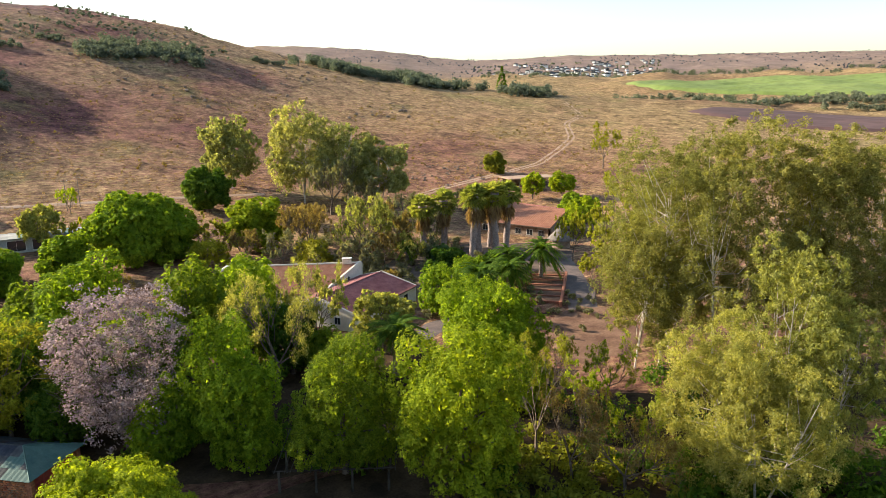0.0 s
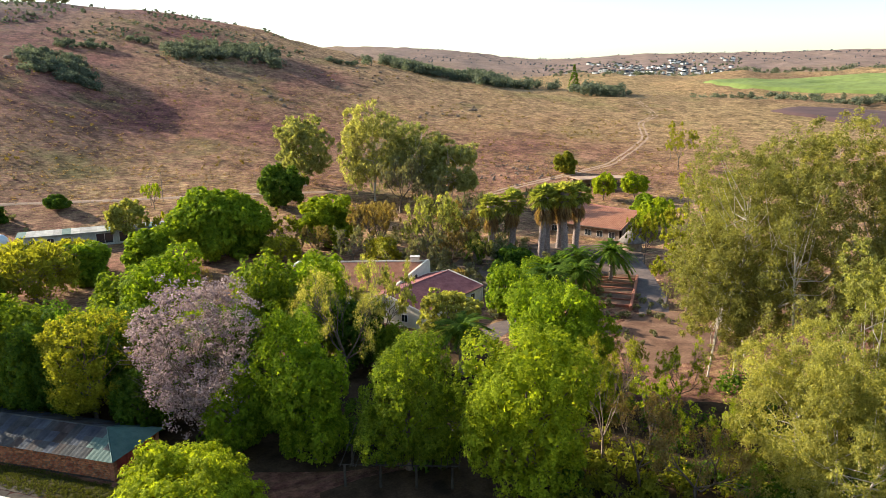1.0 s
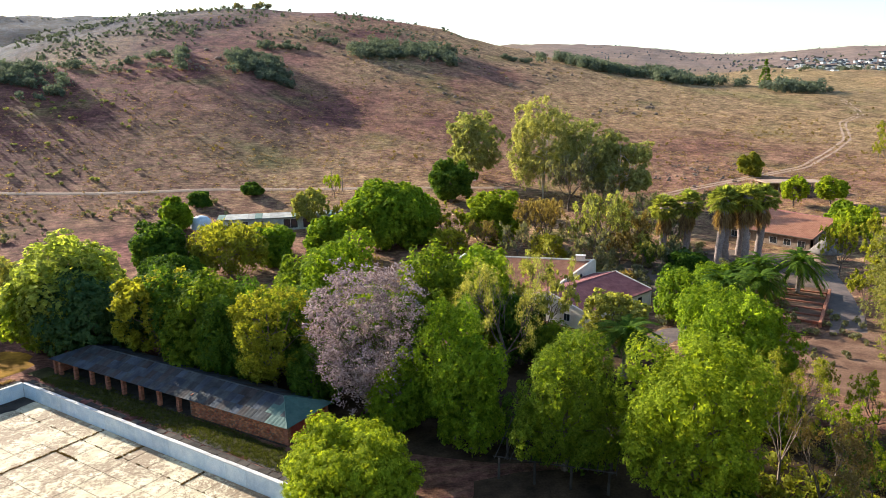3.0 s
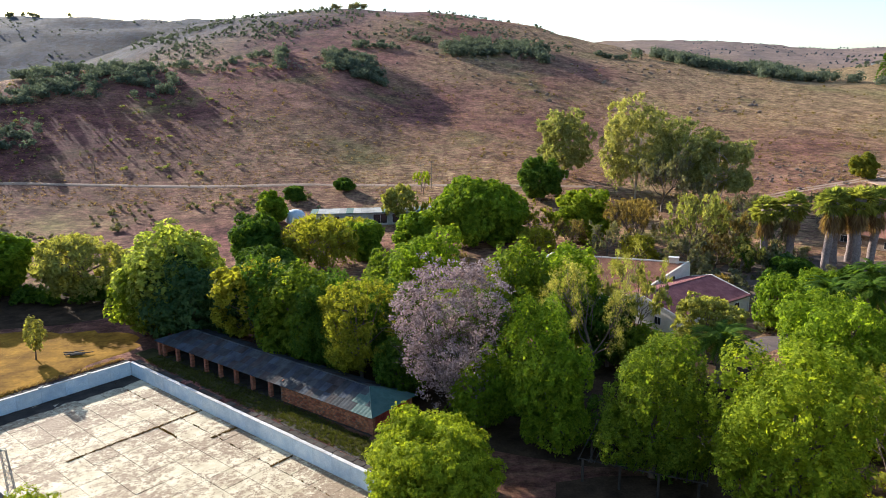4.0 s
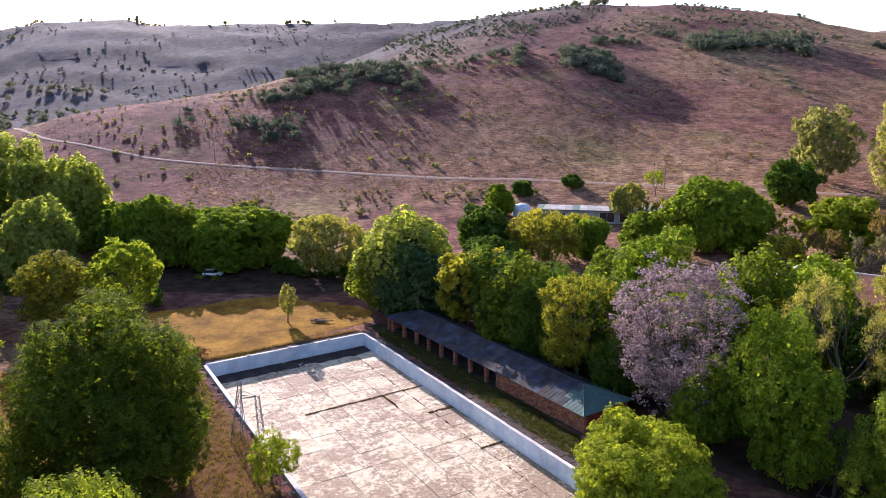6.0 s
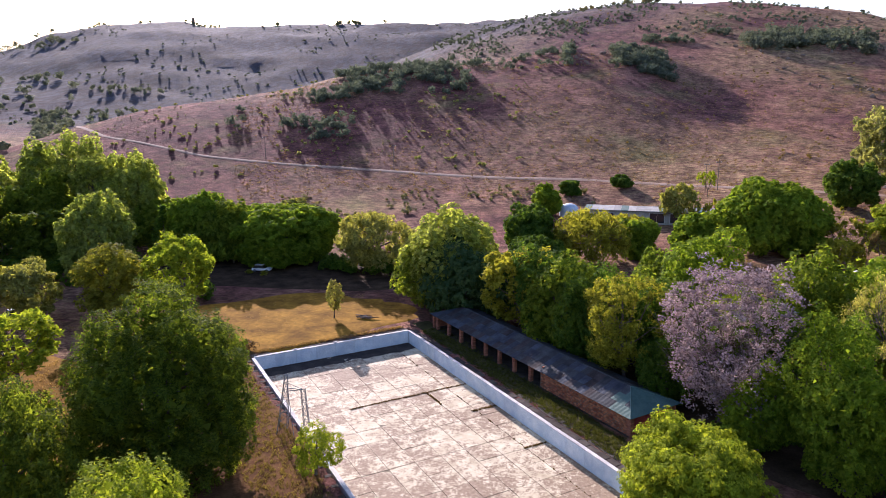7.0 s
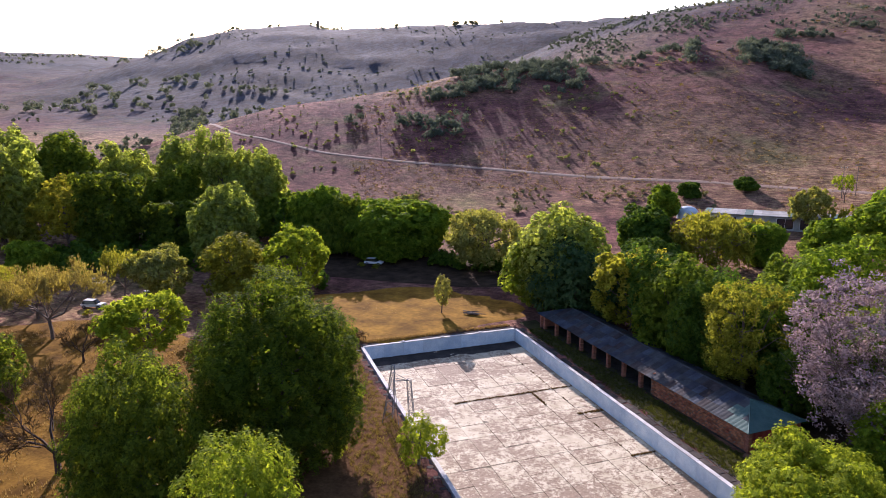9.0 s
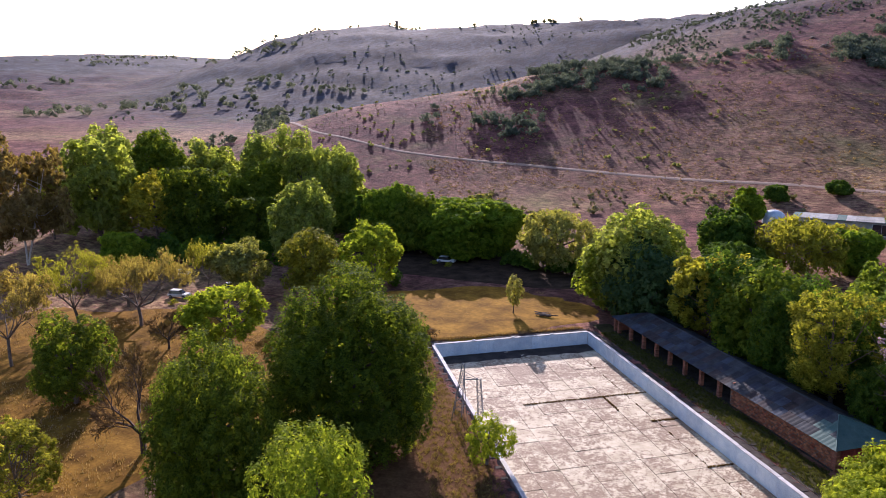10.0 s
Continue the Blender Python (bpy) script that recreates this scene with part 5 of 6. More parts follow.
def lodge():
    """The low red-roofed house behind the palms."""
    top = thing("lodge", Matrix(), "low brown lodge with a red tiled roof behind palms", "house")
    R0, R1, E0, E1 = Vector((129.0, 170.0, 7.2)), Vector((134.6, 144.5, 7.2)), Vector((113.0, 160.0, 4.2)), Vector((121.6, 137.2, 4.2))
    tiled(top, "roof_slope", E1, E0, R0, R1, TILE_ORANGE, 0.5)
    B0, B1 = R0 * 2 - E0, R1 * 2 - E1
    B0.z = B1.z = 4.2
    tiled(top, "roof_slope", B0, B1, R1, R0, TILE_ORANGE, 0.5)
    for a, b in ((E0, R0), (B0, R0), (E1, R1), (B1, R1)):
        wall_run(top, "gable_wall", a.lerp(b, 0.06)[:2], b[:2], 0.0, 4.1, 6.9, 0.3, STONE, "brown stone gable wall")
    for a, b in ((E0, E1), (B0, B1)):
        c = (R0 + R1) / 2
        wall_run(top, "long_wall", a.lerp(c, 0.08)[:2], b.lerp(c, 0.08)[:2], 0.0, 4.0, 4.0, 0.3, STONE)
    d = (E1 - E0).normalized()
    turn = math.degrees(math.atan2(d.y, d.x))
    for k in range(6):
        q = E0.lerp(E1, 0.1 + k * 0.16).lerp((R0 + R1) / 2, 0.07)
        window(top, q.x, q.y, 1.6, turn, 1.8, 1.5)
    verts, faces = tubes([[(tuple(R0), 0.2), (tuple(R1), 0.2)]], 8)
    link("ridge_tiles", raw("ridge_tiles", verts, faces, True), TILE, top)


lodge()


def hut():
    """Round hut with a conical thatch."""
    top = thing("thatched_hut", at_ground(119.5, 130.5), "small round hut with a grey conical thatched roof", "hut")
    bm = bmesh.new()
    bmesh.ops.create_cone(bm, cap_ends=True, segments=24, radius1=2.4, radius2=2.4, depth=2.2, matrix=Matrix.Translation((0, 0, 1.1)))
    part("round_wall", bm, STONE, top)
    verts, faces, n = [], [], 40
    for i, (r, z) in enumerate(((3.4, 2.0), (3.5, 2.15), (2.4, 3.3), (1.2, 4.7), (0.3, 5.8), (0.02, 6.1))):
        verts += [(math.cos(2 * math.pi * k / n) * r * (1 + 0.03 * (k % 2)), math.sin(2 * math.pi * k / n) * r * (1 + 0.03 * (k % 2)), z) for k in range(n)]
    for i in range(5):
        faces += [(i * n + k, i * n + (k + 1) % n, (i + 1) * n + (k + 1) % n, (i + 1) * n + k) for k in range(n)]
    link("thatch", raw("thatch", verts, faces, True), THATCH, top)


hut()


def shelter():
    top = thing("open_shelter", at_ground(166, 199, -14), "open shelter with a flat pale roof", "shelter")
    part("roof", box(bmesh.new(), -11, -5, 3.0, 9, 5, 3.35, 0.08), DIRT, top)
    part("back_wall", box(bmesh.new(), -10, 3.5, -0.5, 8, 3.8, 3.0, 0.02), STONE, top)
    for k in range(6):
        part("post", box(bmesh.new(), -10.4 + k * 3.7, -4.4, -0.6, -10.1 + k * 3.7, -4.1, 3.0, 0.02), TIMBER, top)


shelter()


def long_building():
    top = thing("long_outbuilding", at_ground(-2, 203, 0.5), "long low white outbuilding with a pale flat roof", "building")
    part("wall", box(bmesh.new(), -17, -4, -0.6, 19, 4, 3.3, 0.03), GREY_WALL, top)
    for k in range(18):
        part("roof_sheet", box(bmesh.new(), -17.6 + k * 2.06, -4.7, 3.3 + 0.03 * (k % 2), -17.6 + (k + 1) * 2.06 - 0.02, 4.7, 3.46 + 0.03 * (k % 2), 0.02), SHEET_GREEN if k % 5 == 0 else SHEET_PALE, top)
    for x, w in ((-14, 1.6), (-10, 1.6), (-6, 1.6), (2.5, 4.0), (8, 4.0), (13, 1.6)):
        window(top, x, -4.0, 0.2 if w > 2 else 1.1, 0, w, 2.6 if w > 2 else 1.4)
    tank = thing("domed_tank", at_ground(-24.5, 205.0), "pale blue domed tank beside the outbuilding", "tank")
    verts, faces, n = [], [], 24
    rows = [(2.9, -0.4), (2.9, 1.6), (2.7, 2.3), (2.0, 3.0), (1.0, 3.4), (0.05, 3.5)]
    for r, z in rows:
        verts += [(math.cos(2 * math.pi * k / n) * r, math.sin(2 * math.pi * k / n) * r, z) for k in range(n)]
    for i in range(len(rows) - 1):
        faces += [(i * n + k, i * n + (k + 1) % n, (i + 1) * n + (k + 1) % n, (i + 1) * n + k) for k in range(n)]
    link("shell", raw("shell", verts, faces, True), BLUE_PAINT, tank)
    part("band", box(bmesh.new(), -2.95, -0.4, 0.9, 2.95, 0.4, 1.1, 0.02), STEEL, tank)


long_building()


# ---- palms ----
def fan_palm_meshes(seed):
    rng = np.random.default_rng(seed)
    verts, faces, dv, df = [], [], [], []
    for k in range(130):
        dead = k >= 80
        a = k * 2.4
        lift = rng.uniform(-0.9, 1.45) if not dead else rng.uniform(-1.5, -0.9)
        d = np.array([math.cos(a) * math.cos(lift), math.sin(a) * math.cos(lift), math.sin(lift)])
        stem = d * rng.uniform(1.0, 1.5) * (0.6 if dead else 1)
        side = np.cross(d, [0, 0, 1])
        side /= np.linalg.norm(side) + 1e-9
        up = np.cross(side, d)
        V, Fc = (dv, df) if dead else (verts, faces)
        base = len(V)
        V += [tuple(side * 0.03), tuple(-side * 0.03), tuple(stem)]
        Fc.append((base, base + 1, base + 2))
        for j in range(9):
            b = (j - 4) * 0.3
            w = d * math.cos(b) + side * math.sin(b)
            tip = stem + w * rng.uniform(1.0, 1.35) - np.array([0, 0, rng.uniform(0.1, 0.5)])
            mid = stem + w * 0.6
            x = np.cross(w, up) * 0.11
            base = len(V)
            V += [tuple(stem), tuple(mid + x), tuple(tip), tuple(mid - x)]
            Fc += [(base, base + 1, base + 2), (base, base + 2, base + 3)]
    return raw("fronds", verts, faces), raw("dead_skirt", dv, df)


def fan_palm(x, y, high, wide):
    top = thing("fan_palm", at_ground(x, y, x * 31, -0.1), "tall fan palm with a thick pale trunk and bushy green head", "palm", "palms by the lodge")
    live, dead = fan_palm_meshes(int(x * 10))
    rows = []
    for k in range(13):
        z = high * k / 12 * 0.88
        rows.append(((0.25 * math.sin(k * 0.5), 0.2 * math.cos(k * 0.4), z), (0.6 + 0.08 * (k % 2) + (0.2 if k > 8 else 0)) * wide / 5))
    link("trunk", raw("trunk", *tubes([rows], 10), True), PALM_BARK, top)
    for mesh, name, mat_, drop in ((live, "fronds", LEAF["palm"], 0.0), (dead, "dead_skirt", LEAF["straw"], 0.5)):
        ob = link(name, mesh, mat_, top)
        ob.matrix_basis = pose(*rows[-1][0][:2], high * 0.85 - drop) @ Matrix.Diagonal((wide / 3.9, wide / 3.9, wide / (4.0 if name == "fronds" else 2.1), 1))


for palm_x, palm_y, palm_h in ((95.4, 135.5, 17.5), (101.5, 135.0, 17.5), (106.5, 136.5, 17.0), (93.5, 146.0, 14.5), (89.0, 149.0, 13.0), (104.5, 141.0, 16.0), (99.0, 138.5, 16.5)):
    fan_palm(palm_x, palm_y, palm_h, 6.4)


def date_palm(x, y, high, wide):
    """A palm with long arching feathered fronds."""
    rng = np.random.default_rng(int(x))
    top = thing("date_palm", at_ground(x, y, 0, -0.1), "date palm with long arching dark green fronds", "palm", "date palms of the garden")
    verts, faces = [], []
    for k in range(64):
        a, lift = k * 2.4, rng.uniform(-0.35, 1.35)
        flat = np.array([math.cos(a), math.sin(a), 0])
        side = np.array([-math.sin(a), math.cos(a), 0])
        length = wide / 2 * rng.uniform(0.85, 1.15)
        for j in range(14):
            f = j / 14
            spine = lambda f: flat * length * f * math.cos(lift * (1 - f * 0.4)) + np.array([0, 0, length * (math.sin(lift) * f - 0.6 * f * f)])
            p, q = spine(f), spine(f + 0.09)
            for sgn in (-1, 1):
                leaf = 0.75 * (1 - 0.6 * abs(f - 0.4))
                tip = (p + q) / 2 + side * sgn * leaf + (q - p) * 1.6 + np.array([0, 0, -0.12])
                base = len(verts)
                verts += [tuple(p), tuple(q), tuple(tip)]
                faces.append((base, base + 1, base + 2))
    link("trunk", raw("trunk", *tubes([[((0, 0, 0), 0.5), ((0.05, 0, high * 0.3), 0.4), ((0, 0.05, high * 0.65), 0.45)]], 8), True), PALM_BARK, top)
    ob = link("fronds", raw("fronds", verts, faces), LEAF["dark"], top)
    ob.matrix_basis = pose(0, 0, high * 0.65)


date_palm(95.0, 109.7, 10.5, 10.5)
date_palm(43.5, 80.5, 10.0, 10.0)
date_palm(82.5, 105.0, 8.0, 9.5)
date_palm(83.0, 148.0, 6.0, 6.0)
date_palm(74.0, 103.0, 9.0, 9.0)
date_palm(88.0, 112.0, 9.5, 9.0)
date_palm(78.0, 138.0, 6.5, 6.0)


# ---- scrub, woods and tufts ----
def clumps(name, spots, tint, label, category, cards=26, leaf=0.75, seed=1):
    """Many bushes as one mass, each of a few rounded boughs; each spot is x, y, height, width."""
    rng = np.random.default_rng(seed)
    cs, ns, ss = [], [], []
    for (x, y, h, w), z in zip(spots, rough_zs(spots)):
        boughs = max(2, min(7, int(cards / 14)))
        each = int(cards * 1.5 / boughs)
        for k in range(boughs):
            a, up = rng.random() * 6.28, rng.random()
            out = (0.1 + 0.28 * rng.random()) * (1.2 - 0.7 * up)
            p = np.array([x + math.cos(a) * out * w, y + math.sin(a) * out * w, z + h * (0.22 + 0.5 * up)])
            d = unit(rng, each)
            size = np.array([w * 0.24, w * 0.24, h * 0.26]) * rng.uniform(0.75, 1.25)
            cs.append(p + d * size * (0.7 + 0.4 * rng.random((each, 1))))
            ns.append(d + np.array([0, 0, 0.25]) + 0.5 * unit(rng, each))
            ss.append(np.full(each, leaf * (w / 4) ** 0.7) * (0.6 + 0.7 * rng.random(each)))
    c, n = np.concatenate(cs), np.concatenate(ns)
    n /= np.linalg.norm(n, axis=1, keepdims=True)
    return tagged(link(name, raw(name, *leaf_cards(c, n, np.concatenate(ss), rng, 1.0)), LEAF[tint]), label, category, kind="stuff")


def spread(seed, count, az, dist, high, lean=0.0, grain=0.02, keep=0.0):
    """Spots spread over a sector of the land, thicker where a slow noise says so."""
    rng = np.random.default_rng(seed)
    out = []
    tries = 0
    while len(out) < count and tries < count * 30:
        tries += 1
        a = math.radians(rng.uniform(*az))
        r = rng.uniform(*dist)
        x, y = -r * math.sin(a), r * math.cos(a)
        if noise.noise(Vector((x * grain, y * grain, seed))) < keep:
            continue
        h = rng.uniform(*high)
        out.append((x, y, h, h * rng.uniform(0.9, 1.6)))
    return out


clumps("spur_woods", spread(1, 210, (15.2, 25.8), (338, 394), (3.2, 6.0), keep=-0.15, grain=0.035) + spread(2, 190, (-1, 7.5), (376, 432), (2.8, 5.5), keep=-0.1, grain=0.04) + spread(102, 90, (22, 34), (285, 350), (2.2, 4.5), keep=0.05, grain=0.05) + spread(103, 60, (7, 16), (380, 420), (2.0, 4.5), keep=0.0, grain=0.05), "hazed", "dark grey-green trees on the spur", "woods", 90, 0.4, 1)
clumps("spur_scrub", spread(3, 300, (2, 44), (258, 400), (0.4, 0.9), keep=-0.05), "grey", "thin dry scrub on the spur", "scrub", 22, 0.6, 2)
# silver tint lightens these bushes in place of haze
clumps("green_scrub", [(x, y, h, w * 1.4) for x, y, h, w in spread(4, 240, (8, 43), (255, 390), (0.6, 1.5), keep=0.0, grain=0.03)], "silver", "scattered grey-green bushes on the spur", "scrub", 34, 0.6, 3)
clumps("bank_scrub", spread(41, 90, (5, 33), (205, 236), (0.8, 2.2), keep=0.0, grain=0.05), "grey", "pale dry bushes on the bank below the road", "scrub", 40, 0.5, 34)
clumps("hill_wood", spread(5, 130, (-13.8, -5.5), (462, 528), (5, 8.5), keep=-0.1, grain=0.03) + spread(55, 34, (-4.5, 1.5), (480, 520), (2.5, 5)) + spread(56, 16, (-20, -17.5), (540, 556), (3, 5)), "hazed", "dark wood on the hillside", "woods", 120, 0.42, 4)
clumps("upper_hill_bush", spread(57, 420, (-17, 9), (520, 695), (1.2, 3.2), keep=0.0, grain=0.02) + spread(58, 420, (6, 18), (500, 715), (1.4, 3.4), keep=-0.1, grain=0.02), "hazed", "scattered dark bushes on the upper hill", "scrub", 30, 0.7, 35)
clumps("ridge_trees", spread(6, 150, (-33, -20.5), (560, 622), (6, 10), keep=-0.1, grain=0.03) + spread(66, 90, (-41.5, -29.5), (530, 600), (5, 10), keep=0.0, grain=0.03), "hazed", "line of dark trees along the low ridge", "woods", 120, 0.45, 5)
clumps("skyline_trees", spread(7, 10, (-3.3, -1.8), (690, 704), (6, 10)) + spread(71, 6, (0.3, 1.6), (690, 704), (5, 8)) + spread(72, 4, (2.3, 3.2), (688, 700), (4, 7)) + spread(77, 26, (-18, 12), (684, 706), (2, 4)) + spread(78, 16, (21.5, 25.8), (1240, 1258), (4, 8)) + spread(79, 30, (30, 46), (1240, 1258), (3, 6.5)), "grey", "small trees on the skyline", "woods", 90, 0.6, 6)
clumps("hill_shrubs", spread(8, 800, (-45, 8), (262, 660), (0.5, 1.7), keep=0.0, grain=0.03), "brown", "small dry shrubs on the burnt hillside", "scrub", 16, 0.6, 7)
clumps("blue_hill_bush", [(x, y, h, w * 1.6) for x, y, h, w in spread(9, 500, (6, 49), (640, 1235), (1.2, 2.6), keep=0.0, grain=0.008)], "hazed", "bush on the steep hill beyond the side valley", "woods", 16, 1.0, 8)
clumps("valley_bush", spread(10, 190, (38.5, 47.5), (480, 800), (3, 7.5), keep=-0.05, grain=0.012) + spread(100, 60, (46, 58), (330, 800), (2, 4.5), keep=0.1, grain=0.012) + spread(101, 320, (44, 70), (700, 2400), (5, 11), keep=0.1, grain=0.004), "hazed", "dark bush in the side valley", "woods", 60, 0.65, 9)
clumps("field_belts", spread(11, 210, (-66, -46), (740, 850), (5, 10), keep=-0.1, grain=0.02) + spread(111, 140, (-66, -36), (1180, 1400), (6, 11), keep=0.0, grain=0.01), "hazed", "belts of trees along the fields", "woods", 90, 0.5, 10)
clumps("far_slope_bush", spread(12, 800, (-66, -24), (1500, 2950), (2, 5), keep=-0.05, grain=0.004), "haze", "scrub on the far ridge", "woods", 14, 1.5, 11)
clumps("garden_shrubs", spread(13, 330, (-40, -20), (118, 200), (0.9, 2.8)) + spread(131, 40, (-46, -38), (100, 135), (0.8, 2.0)), "grey", "low grey-green garden shrubs", "shrubs", 60, 0.4, 12)
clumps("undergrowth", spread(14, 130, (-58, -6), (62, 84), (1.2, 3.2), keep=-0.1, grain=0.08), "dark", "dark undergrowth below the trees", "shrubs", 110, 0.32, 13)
clumps("front_scrub", spread(15, 110, (-60, -34), (55, 78), (1.0, 3.0), keep=-0.1, grain=0.08), "olive", "thin olive undergrowth and brushwood", "shrubs", 90, 0.3, 14)
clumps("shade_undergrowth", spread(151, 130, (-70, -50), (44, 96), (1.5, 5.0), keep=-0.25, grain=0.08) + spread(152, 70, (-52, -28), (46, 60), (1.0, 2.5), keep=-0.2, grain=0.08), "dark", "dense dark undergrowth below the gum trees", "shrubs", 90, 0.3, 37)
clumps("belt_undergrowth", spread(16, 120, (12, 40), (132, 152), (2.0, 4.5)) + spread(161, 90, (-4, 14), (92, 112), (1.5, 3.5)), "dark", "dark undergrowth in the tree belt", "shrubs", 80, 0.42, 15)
clumps("left_woods_floor", spread(17, 120, (42, 66), (155, 200), (2.5, 6)), "dark", "dense understorey of the wood", "shrubs", 80, 0.5, 16)


def tufts(name, spots, tint, label, blades=9, high=0.5, seed=2, wide=0.06, ring=0.1):
    """Dry grass tufts as one mass of thin blades."""
    rng = np.random.default_rng(seed)
    spots = np.array(spots)
    base = np.repeat(spots, blades, axis=0)
    n = len(base)
    a = rng.random(n) * 2 * math.pi
    out = np.stack([np.cos(a), np.sin(a), 0 * a], -1)
    foot = base + out * ring * rng.random((n, 1))
    tip = foot + out * high * 0.6 * rng.random((n, 1)) + np.stack([0 * a, 0 * a, high * (0.5 + 0.7 * rng.random(n))], -1)
    side = np.stack([-np.sin(a), np.cos(a), 0 * a], -1) * wide
    v = np.stack([foot - side, foot + side, tip], 1).reshape(-1, 3)
    return tagged(link(name, raw(name, v, np.arange(3 * n).reshape(-1, 3)), LEAF[tint]), label, "grass", kind="stuff")


def pool_spots(seed, count, u, v):
    rng = np.random.default_rng(seed)
    out = []
    for _ in range(count):
        a, b = rng.uniform(*u), rng.uniform(*v)
        p = POOL @ Vector((a, b, 0))
        out.append((p.x, p.y, 0.03))
    return out


def joint_spots(seed, count, u, v):
    return [(x, y, -POOL_DEEP) for x, y, _ in pool_spots(seed, count, u, v)]


def land_spots(spots):
    return [(x, y, z) for (x, y, _, _), z in zip(spots, rough_zs(spots))]


tufts("hill_grass", land_spots(spread(22, 12000, (-46, 34), (222, 430), (1, 2), keep=-0.2, grain=0.05)), "straw", "dry tussock grass on the burnt hillside", 4, 0.3, 6, 0.26, 0.5)
tufts("margin_tufts", pool_spots(1, 1500, (-1, 50), (26.2, 33)), "brown", "brown dry grass tufts beside the pool", 16, 0.2, 1, 0.04, 0.4)
tufts("strip_grass", pool_spots(2, 2600, (1, 50), (-5.4, -1.6)), "moss", "thin green grass strip before the shed", 9, 0.16, 2, 0.05, 0.3)
tufts("rim_grass", pool_spots(3, 500, (-2.4, -1.5), (0, 26)), "straw", "long dry grass against the pool rim", 8, 0.3, 3)
tufts("joint_weeds", joint_spots(4, 260, (18.6, 18.9), (0.2, 17)) + joint_spots(5, 90, (26.4, 26.8), (0.2, 3.6)) + joint_spots(6, 80, (37.4, 37.6), (0.2, 3.2)) + joint_spots(7, 60, (18.8, 23), (6.0, 6.25)) + joint_spots(8, 60, (0.5, 49), (3.0, 3.12)), "umber", "weeds growing in the joints of the pool floor", 8, 0.13, 4, 0.05)
tufts("orchard_grass", land_spots(spread(23, 4200, (44, 76), (66, 128), (1, 2), keep=-0.25, grain=0.1)), "straw", "dry yellow grass under the scattered trees", 6, 0.3, 7, 0.07, 0.5)
tufts("lawn_grass", land_spots(spread(18, 900, (24, 42), (96, 128), (1, 2))), "straw", "short dry lawn grass", 8, 0.12, 5, 0.05, 0.5)


def rocks(name, spots, label, seed=1):
    rng = np.random.default_rng(seed)
    bm = bmesh.new()
    bmesh.ops.create_icosphere(bm, subdivisions=1, radius=1.0)
    v0 = np.array([v.co for v in bm.verts])
    f0 = np.array([[v.index for v in f.verts] for f in bm.faces])
    bm.free()
    vs, fs = [], []
    for (x, y, h, w), z in zip(spots, rough_zs(spots)):
        d = v0 * (0.7 + 0.6 * rng.random((len(v0), 1))) * [w / 2, w / 2 * rng.uniform(0.6, 1), h / 2]
        fs.append(f0 + len(v0) * len(vs))
        vs.append(d + [x, y, z + h * 0.15])
    return tagged(link(name, raw(name, np.concatenate(vs), np.concatenate(fs)), STONE), label, "rocks", kind="stuff")


rocks("hill_rocks", spread(19, 110, (-38, -22), (222, 330), (0.4, 1.2)) + spread(20, 240, (-30, 10), (380, 680), (0.8, 2.4), keep=0.1), "brown boulders on the hillside")


# ---- far village ----
def village():
    bm = box(bmesh.new(), -5, -3.5, -2, 5, 3.5, 3.2, 0.1)
    walls = bpy.data.meshes.new("wall")
    bm.to_mesh(walls)
    bm.free()
    bm = prism(bmesh.new(), [(-5.6, -4.2, 3.2), (5.6, -4.2, 3.2), (5.6, 4.2, 3.2), (-5.6, 4.2, 3.2)], [(-5.4, -0.1, 5.6), (5.4, -0.1, 5.6), (5.4, 0.1, 5.6), (-5.4, 0.1, 5.6)])
    roof = bpy.data.meshes.new("roof")
    bm.to_mesh(roof)
    bm.free()
    bm = box(bmesh.new(), -0.7, -3.6, 0.9, 0.7, -3.4, 2.3, 0.02)
    pane = bpy.data.meshes.new("window")
    bm.to_mesh(pane)
    bm.free()
    walls.materials.append(WHITE), roof.materials.append(SHEET), pane.materials.append(GLASS)
    for x, y, h, w in spread(21, 190, (-49, -36), (1250, 2100), (0.5, 1.0), keep=-0.1, grain=0.004):
        top = thing("village_house", pose(x, y, rough_z(x, y) + 1.0, 0, 0, 40 + 30 * math.sin(x)), "small white house of the far village", "house", "houses of the far village")
        top.scale = (h * 1.3,) * 3
        link("wall", walls, None, top), link("roof", roof, None, top)
        for k in (-2.8, 0.4, 3.2):
            link("window", pane, None, top).matrix_basis = pose(k, 0, 0)


village()
clumps("village_trees", spread(24, 160, (-50, -35), (1200, 2150), (4, 8), keep=-0.15, grain=0.004), "hazed", "dark trees between the village houses", "woods", 26, 1.0, 36)


# ---- poles, cars, trellis, terrace ----
def utility_pole(x, y, high):
    top = thing("utility_pole", at_ground(x, y, 20), "thin grey timber utility pole on the slope", "pole", "utility poles")
    link("post", raw("post", *tubes([[((0, 0, -0.5), 0.11), ((0, 0, high), 0.07)]], 8), True), TIMBER, top)
    part("crossarm", box(bmesh.new(), -0.9, -0.06, high - 0.7, 0.9, 0.06, high - 0.55, 0.01), TIMBER, top)
    for k in (-0.8, 0.0, 0.8):
        part("insulator", box(bmesh.new(), k - 0.05, -0.05, high - 0.55, k + 0.05, 0.05, high - 0.35, 0.01), WHITE, top)


for pole in ((14.8, 233.0, 9.5), (18.6, 236.0, 9.5), (-92.0, 236.0, 9.5), (-140.0, 228.0, 9.5), (224.0, 224.0, 9.0)):
    utility_pole(*pole)


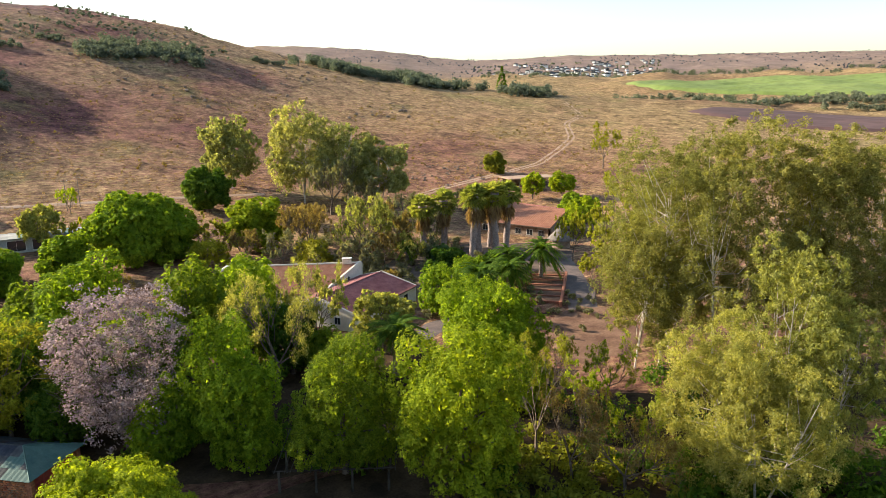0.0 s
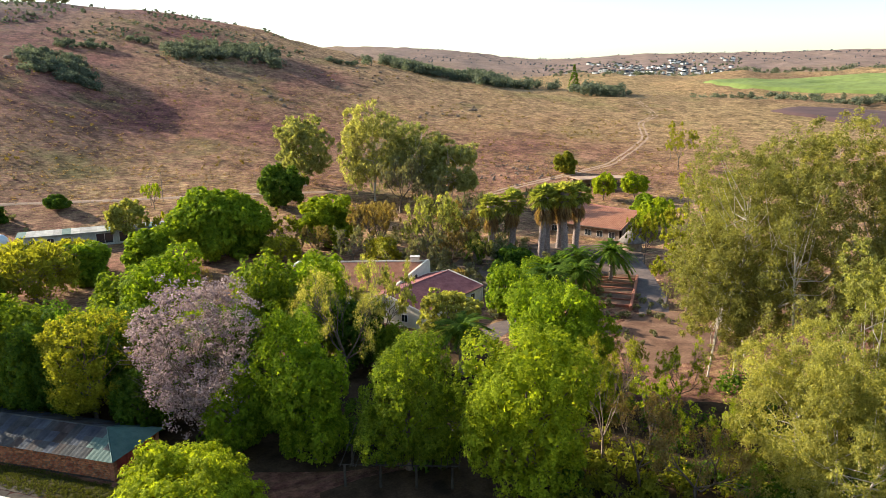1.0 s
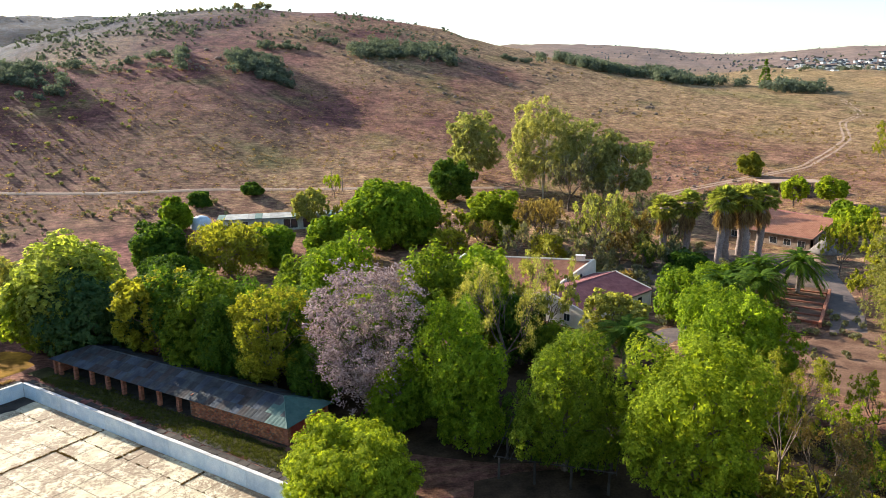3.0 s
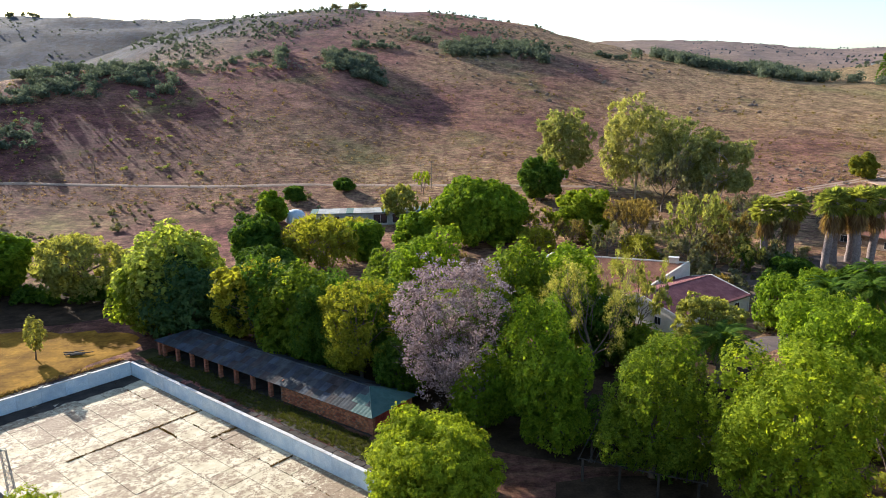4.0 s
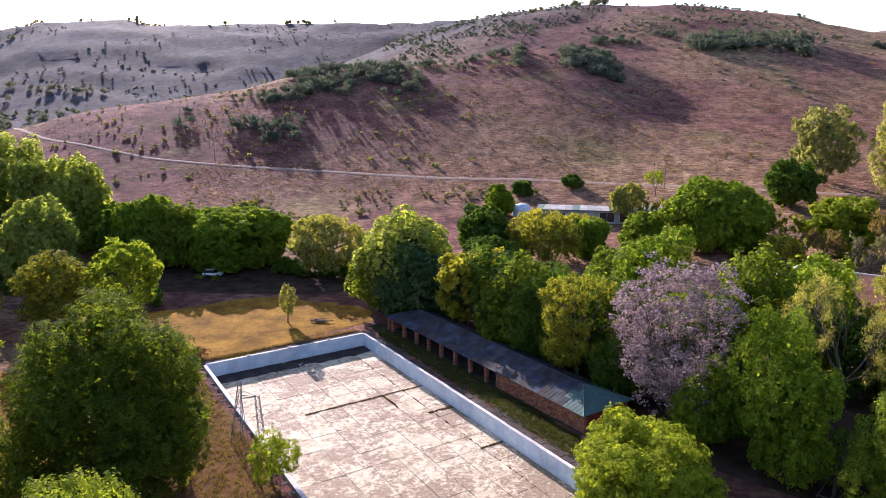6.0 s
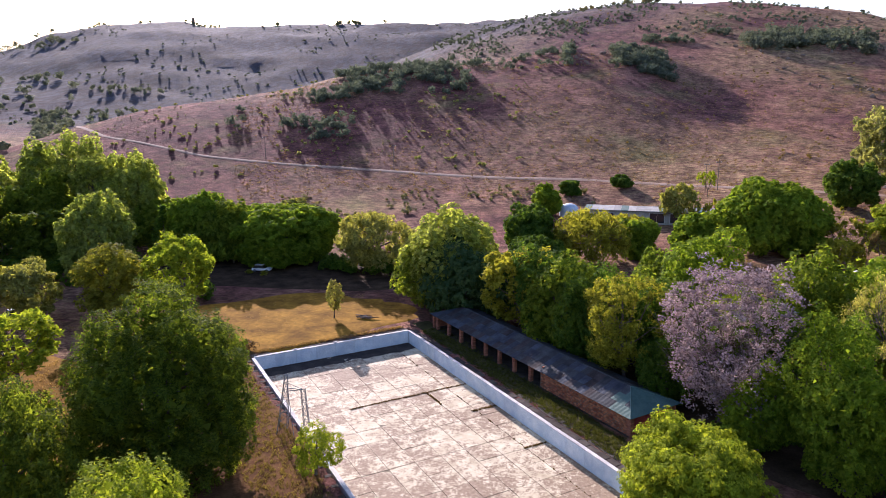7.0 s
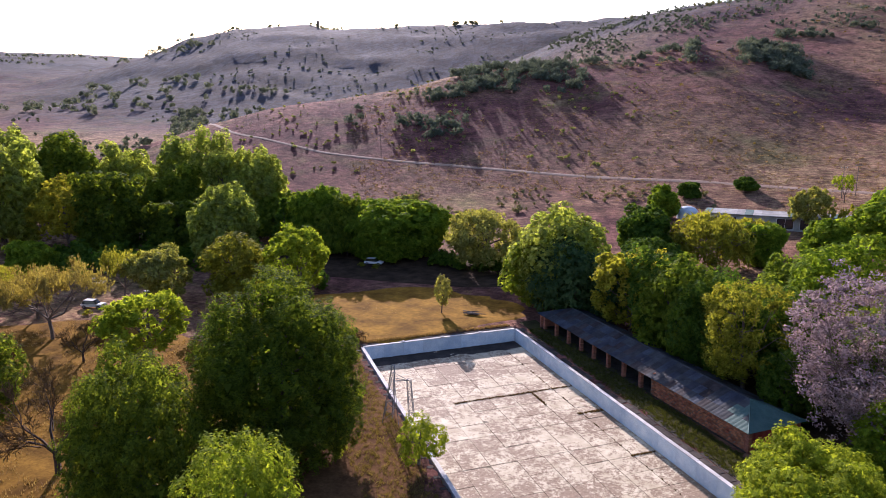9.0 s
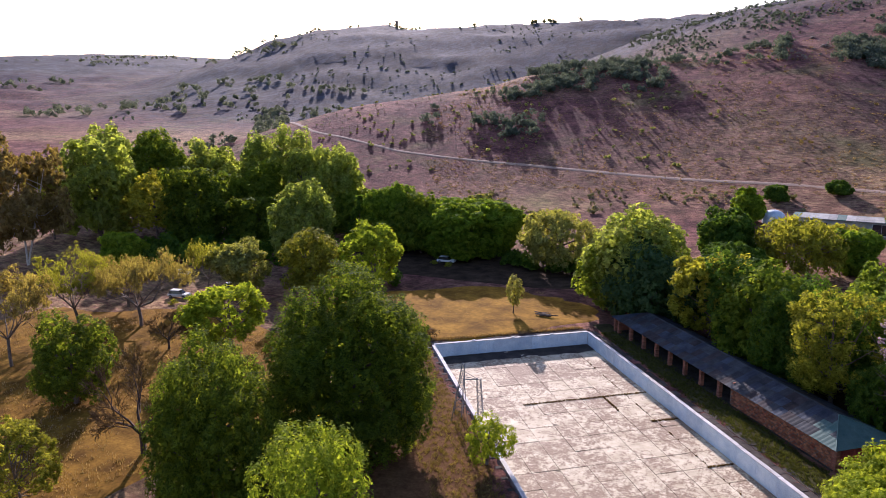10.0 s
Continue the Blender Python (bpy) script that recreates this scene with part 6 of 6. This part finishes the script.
def skyline_tower():
    """A small tower on the crest of the hill beyond the side valley."""
    x, y = -739.0, 1009.0
    top = thing("stone_tower", pose(x, y, rough_z(x, y) - 1.0, 0, 0, 20), "small dark tower on the far hilltop", "tower")
    part("shaft", prism(bmesh.new(), [(-2.2, -2.2, 0), (2.2, -2.2, 0), (2.2, 2.2, 0), (-2.2, 2.2, 0)], [(-1.8, -1.8, 10), (1.8, -1.8, 10), (1.8, 1.8, 10), (-1.8, 1.8, 10)]), STONE, top)
    part("cap", box(bmesh.new(), -2.2, -2.2, 10.0, 2.2, 2.2, 11.2, 0.1), STONE, top)


skyline_tower()


def car(x, y, turn, paint, words):
    top = thing("parked_car", at_ground(x, y, turn), words, "car", "cars under the trees")
    bm = bmesh.new()
    low = [(-2.1, -0.8), (2.1, -0.8), (2.1, 0.8), (-2.1, 0.8)]
    prism(bm, [(a, b, 0.35) for a, b in low], [(a * 0.98, b * 0.98, 0.85) for a, b in low])
    bmesh.ops.bevel(bm, geom=bm.edges[:], offset=0.1, segments=2, affect="EDGES")
    part("body", bm, paint, top)
    bm = prism(bmesh.new(), [(-1.8, -0.72, 0.85), (1.0, -0.72, 0.85), (1.0, 0.72, 0.85), (-1.8, 0.72, 0.85)], [(-1.5, -0.6, 1.45), (0.4, -0.6, 1.45), (0.4, 0.6, 1.45), (-1.5, 0.6, 1.45)])
    cabin = part("cabin", bm, GLASS, top)
    part("roof", box(bmesh.new(), -1.5, -0.62, 1.44, 0.42, 0.62, 1.52, 0.03), paint, cabin)
    for wx in (-1.35, 1.35):
        for wy in (-0.75, 0.75):
            bm = bmesh.new()
            bmesh.ops.create_cone(bm, cap_ends=True, segments=16, radius1=0.33, radius2=0.33, depth=0.22, matrix=Matrix.Translation((wx, wy, 0.33)) @ Matrix.Rotation(radians(90), 4, "X"))
            wheel = part("wheel", bm, DARK, top)
            bm = bmesh.new()
            bmesh.ops.create_cone(bm, cap_ends=True, segments=12, radius1=0.18, radius2=0.18, depth=0.26, matrix=Matrix.Translation((wx, wy, 0.33)) @ Matrix.Rotation(radians(90), 4, "X"))
            part("rim", bm, STEEL, wheel)
    for wy in (-0.55, 0.55):
        part("headlight", box(bmesh.new(), 2.04, wy - 0.15, 0.58, 2.12, wy + 0.15, 0.74, 0.02), WHITE, top)


car(-122.2, 88.7, 35, WHITE, "white car parked under the trees")
car(-109.1, 78.5, 20, WHITE, "white sedan parked on dry grass")
car(-104.8, 87.9, 80, STEEL, "silver car parked under the trees")
car(-80.8, 127.3, 10, WHITE, "white car half hidden by the tree belt")


def trellis():
    top = thing("timber_pergola", pose(26, 61, 0, 0, 0, -30), "old dark timber pergola under the trees", "pergola")
    for i in range(4):
        for j in range(3):
            x, y = -5.4 + i * 3.6, -4 + j * 4
            link("post", raw("post", *tubes([[((x, y, -0.3), 0.16), ((x, y, 2.4), 0.13)]], 7), True), PAVER, top)
    for j in range(3):
        link("beam", raw("beam", *tubes([[((-6, -4 + j * 4, 2.45), 0.08), ((6, -4 + j * 4, 2.5), 0.08)]], 6), True), PAVER, top)
    rng = random.Random(5)
    for k in range(14):
        x = -5.8 + k * 0.9
        link("rafter", raw("rafter", *tubes([[((x + rng.uniform(-0.2, 0.2), -4.6, 2.58), 0.05), ((x + rng.uniform(-0.2, 0.2), 4.6, 2.6 + rng.uniform(-0.1, 0.15)), 0.05)]], 5), True), PAVER, top)


trellis()


def terrace():
    """Brick-edged garden terraces stepping up beside the drive."""
    top = thing("garden_terrace", pose(84.0, 96.0, 0, 0, 0, -45), "brick-edged terraces with red soil beside the drive", "terrace")
    for k in range(6):
        y = k * 3.7
        part("step_wall", box(bmesh.new(), -3.8, y, -0.2, 3.0, y + 0.45, 0.45 + 0.1 * k, 0.04), BRICK, top)
        part("step_bed", box(bmesh.new(), -3.8, y + 0.45, -0.2, 3.0, y + 3.68, 0.28 + 0.1 * k, 0.04), SOIL, top)
    part("drive_wall", box(bmesh.new(), 3.1, -2, -0.2, 3.6, 22, 1.0, 0.05), BRICK, top)


terrace()


def log_pile():
    """Cut branches heaped on the lawn."""
    top = thing("log_pile", at_ground(-45.8, 102.8), "low heap of dark cut branches on the lawn", "log pile")
    rng = random.Random(11)
    for k in range(16):
        a, r = rng.uniform(0, 6.28), rng.uniform(0, 1.4)
        b = rng.uniform(-0.5, 0.5)
        c, s = math.cos(b), math.sin(b)
        x, y, z, half = r * math.cos(a), r * math.sin(a) * 0.5, 0.12 + rng.uniform(0, 0.35), rng.uniform(0.6, 1.2)
        link("branch", raw("branch", *tubes([[((x - c * half, y - s * half, z), 0.09), ((x, y, z + 0.06), 0.1), ((x + c * half, y + s * half, z), 0.06)]], 6), True), BARK, top)


log_pile()
clumps("drive_shrubs", [(-78.6, 124.6, 1.1, 2.4), (-82.6, 125.2, 0.9, 2.2), (-106.5, 75.6, 1.0, 2.2), (-119.5, 86.6, 1.1, 2.4)], "olive", "low olive shrubs beside the parked cars", "shrubs", 120, 0.25, 33)
clumps("rim_shrub", [(-56.8, 84.5, 1.6, 3.6), (-58.2, 85.6, 1.2, 2.6)], "umber", "brown dry shrub at the pool corner", "shrub", 160, 0.22, 31)
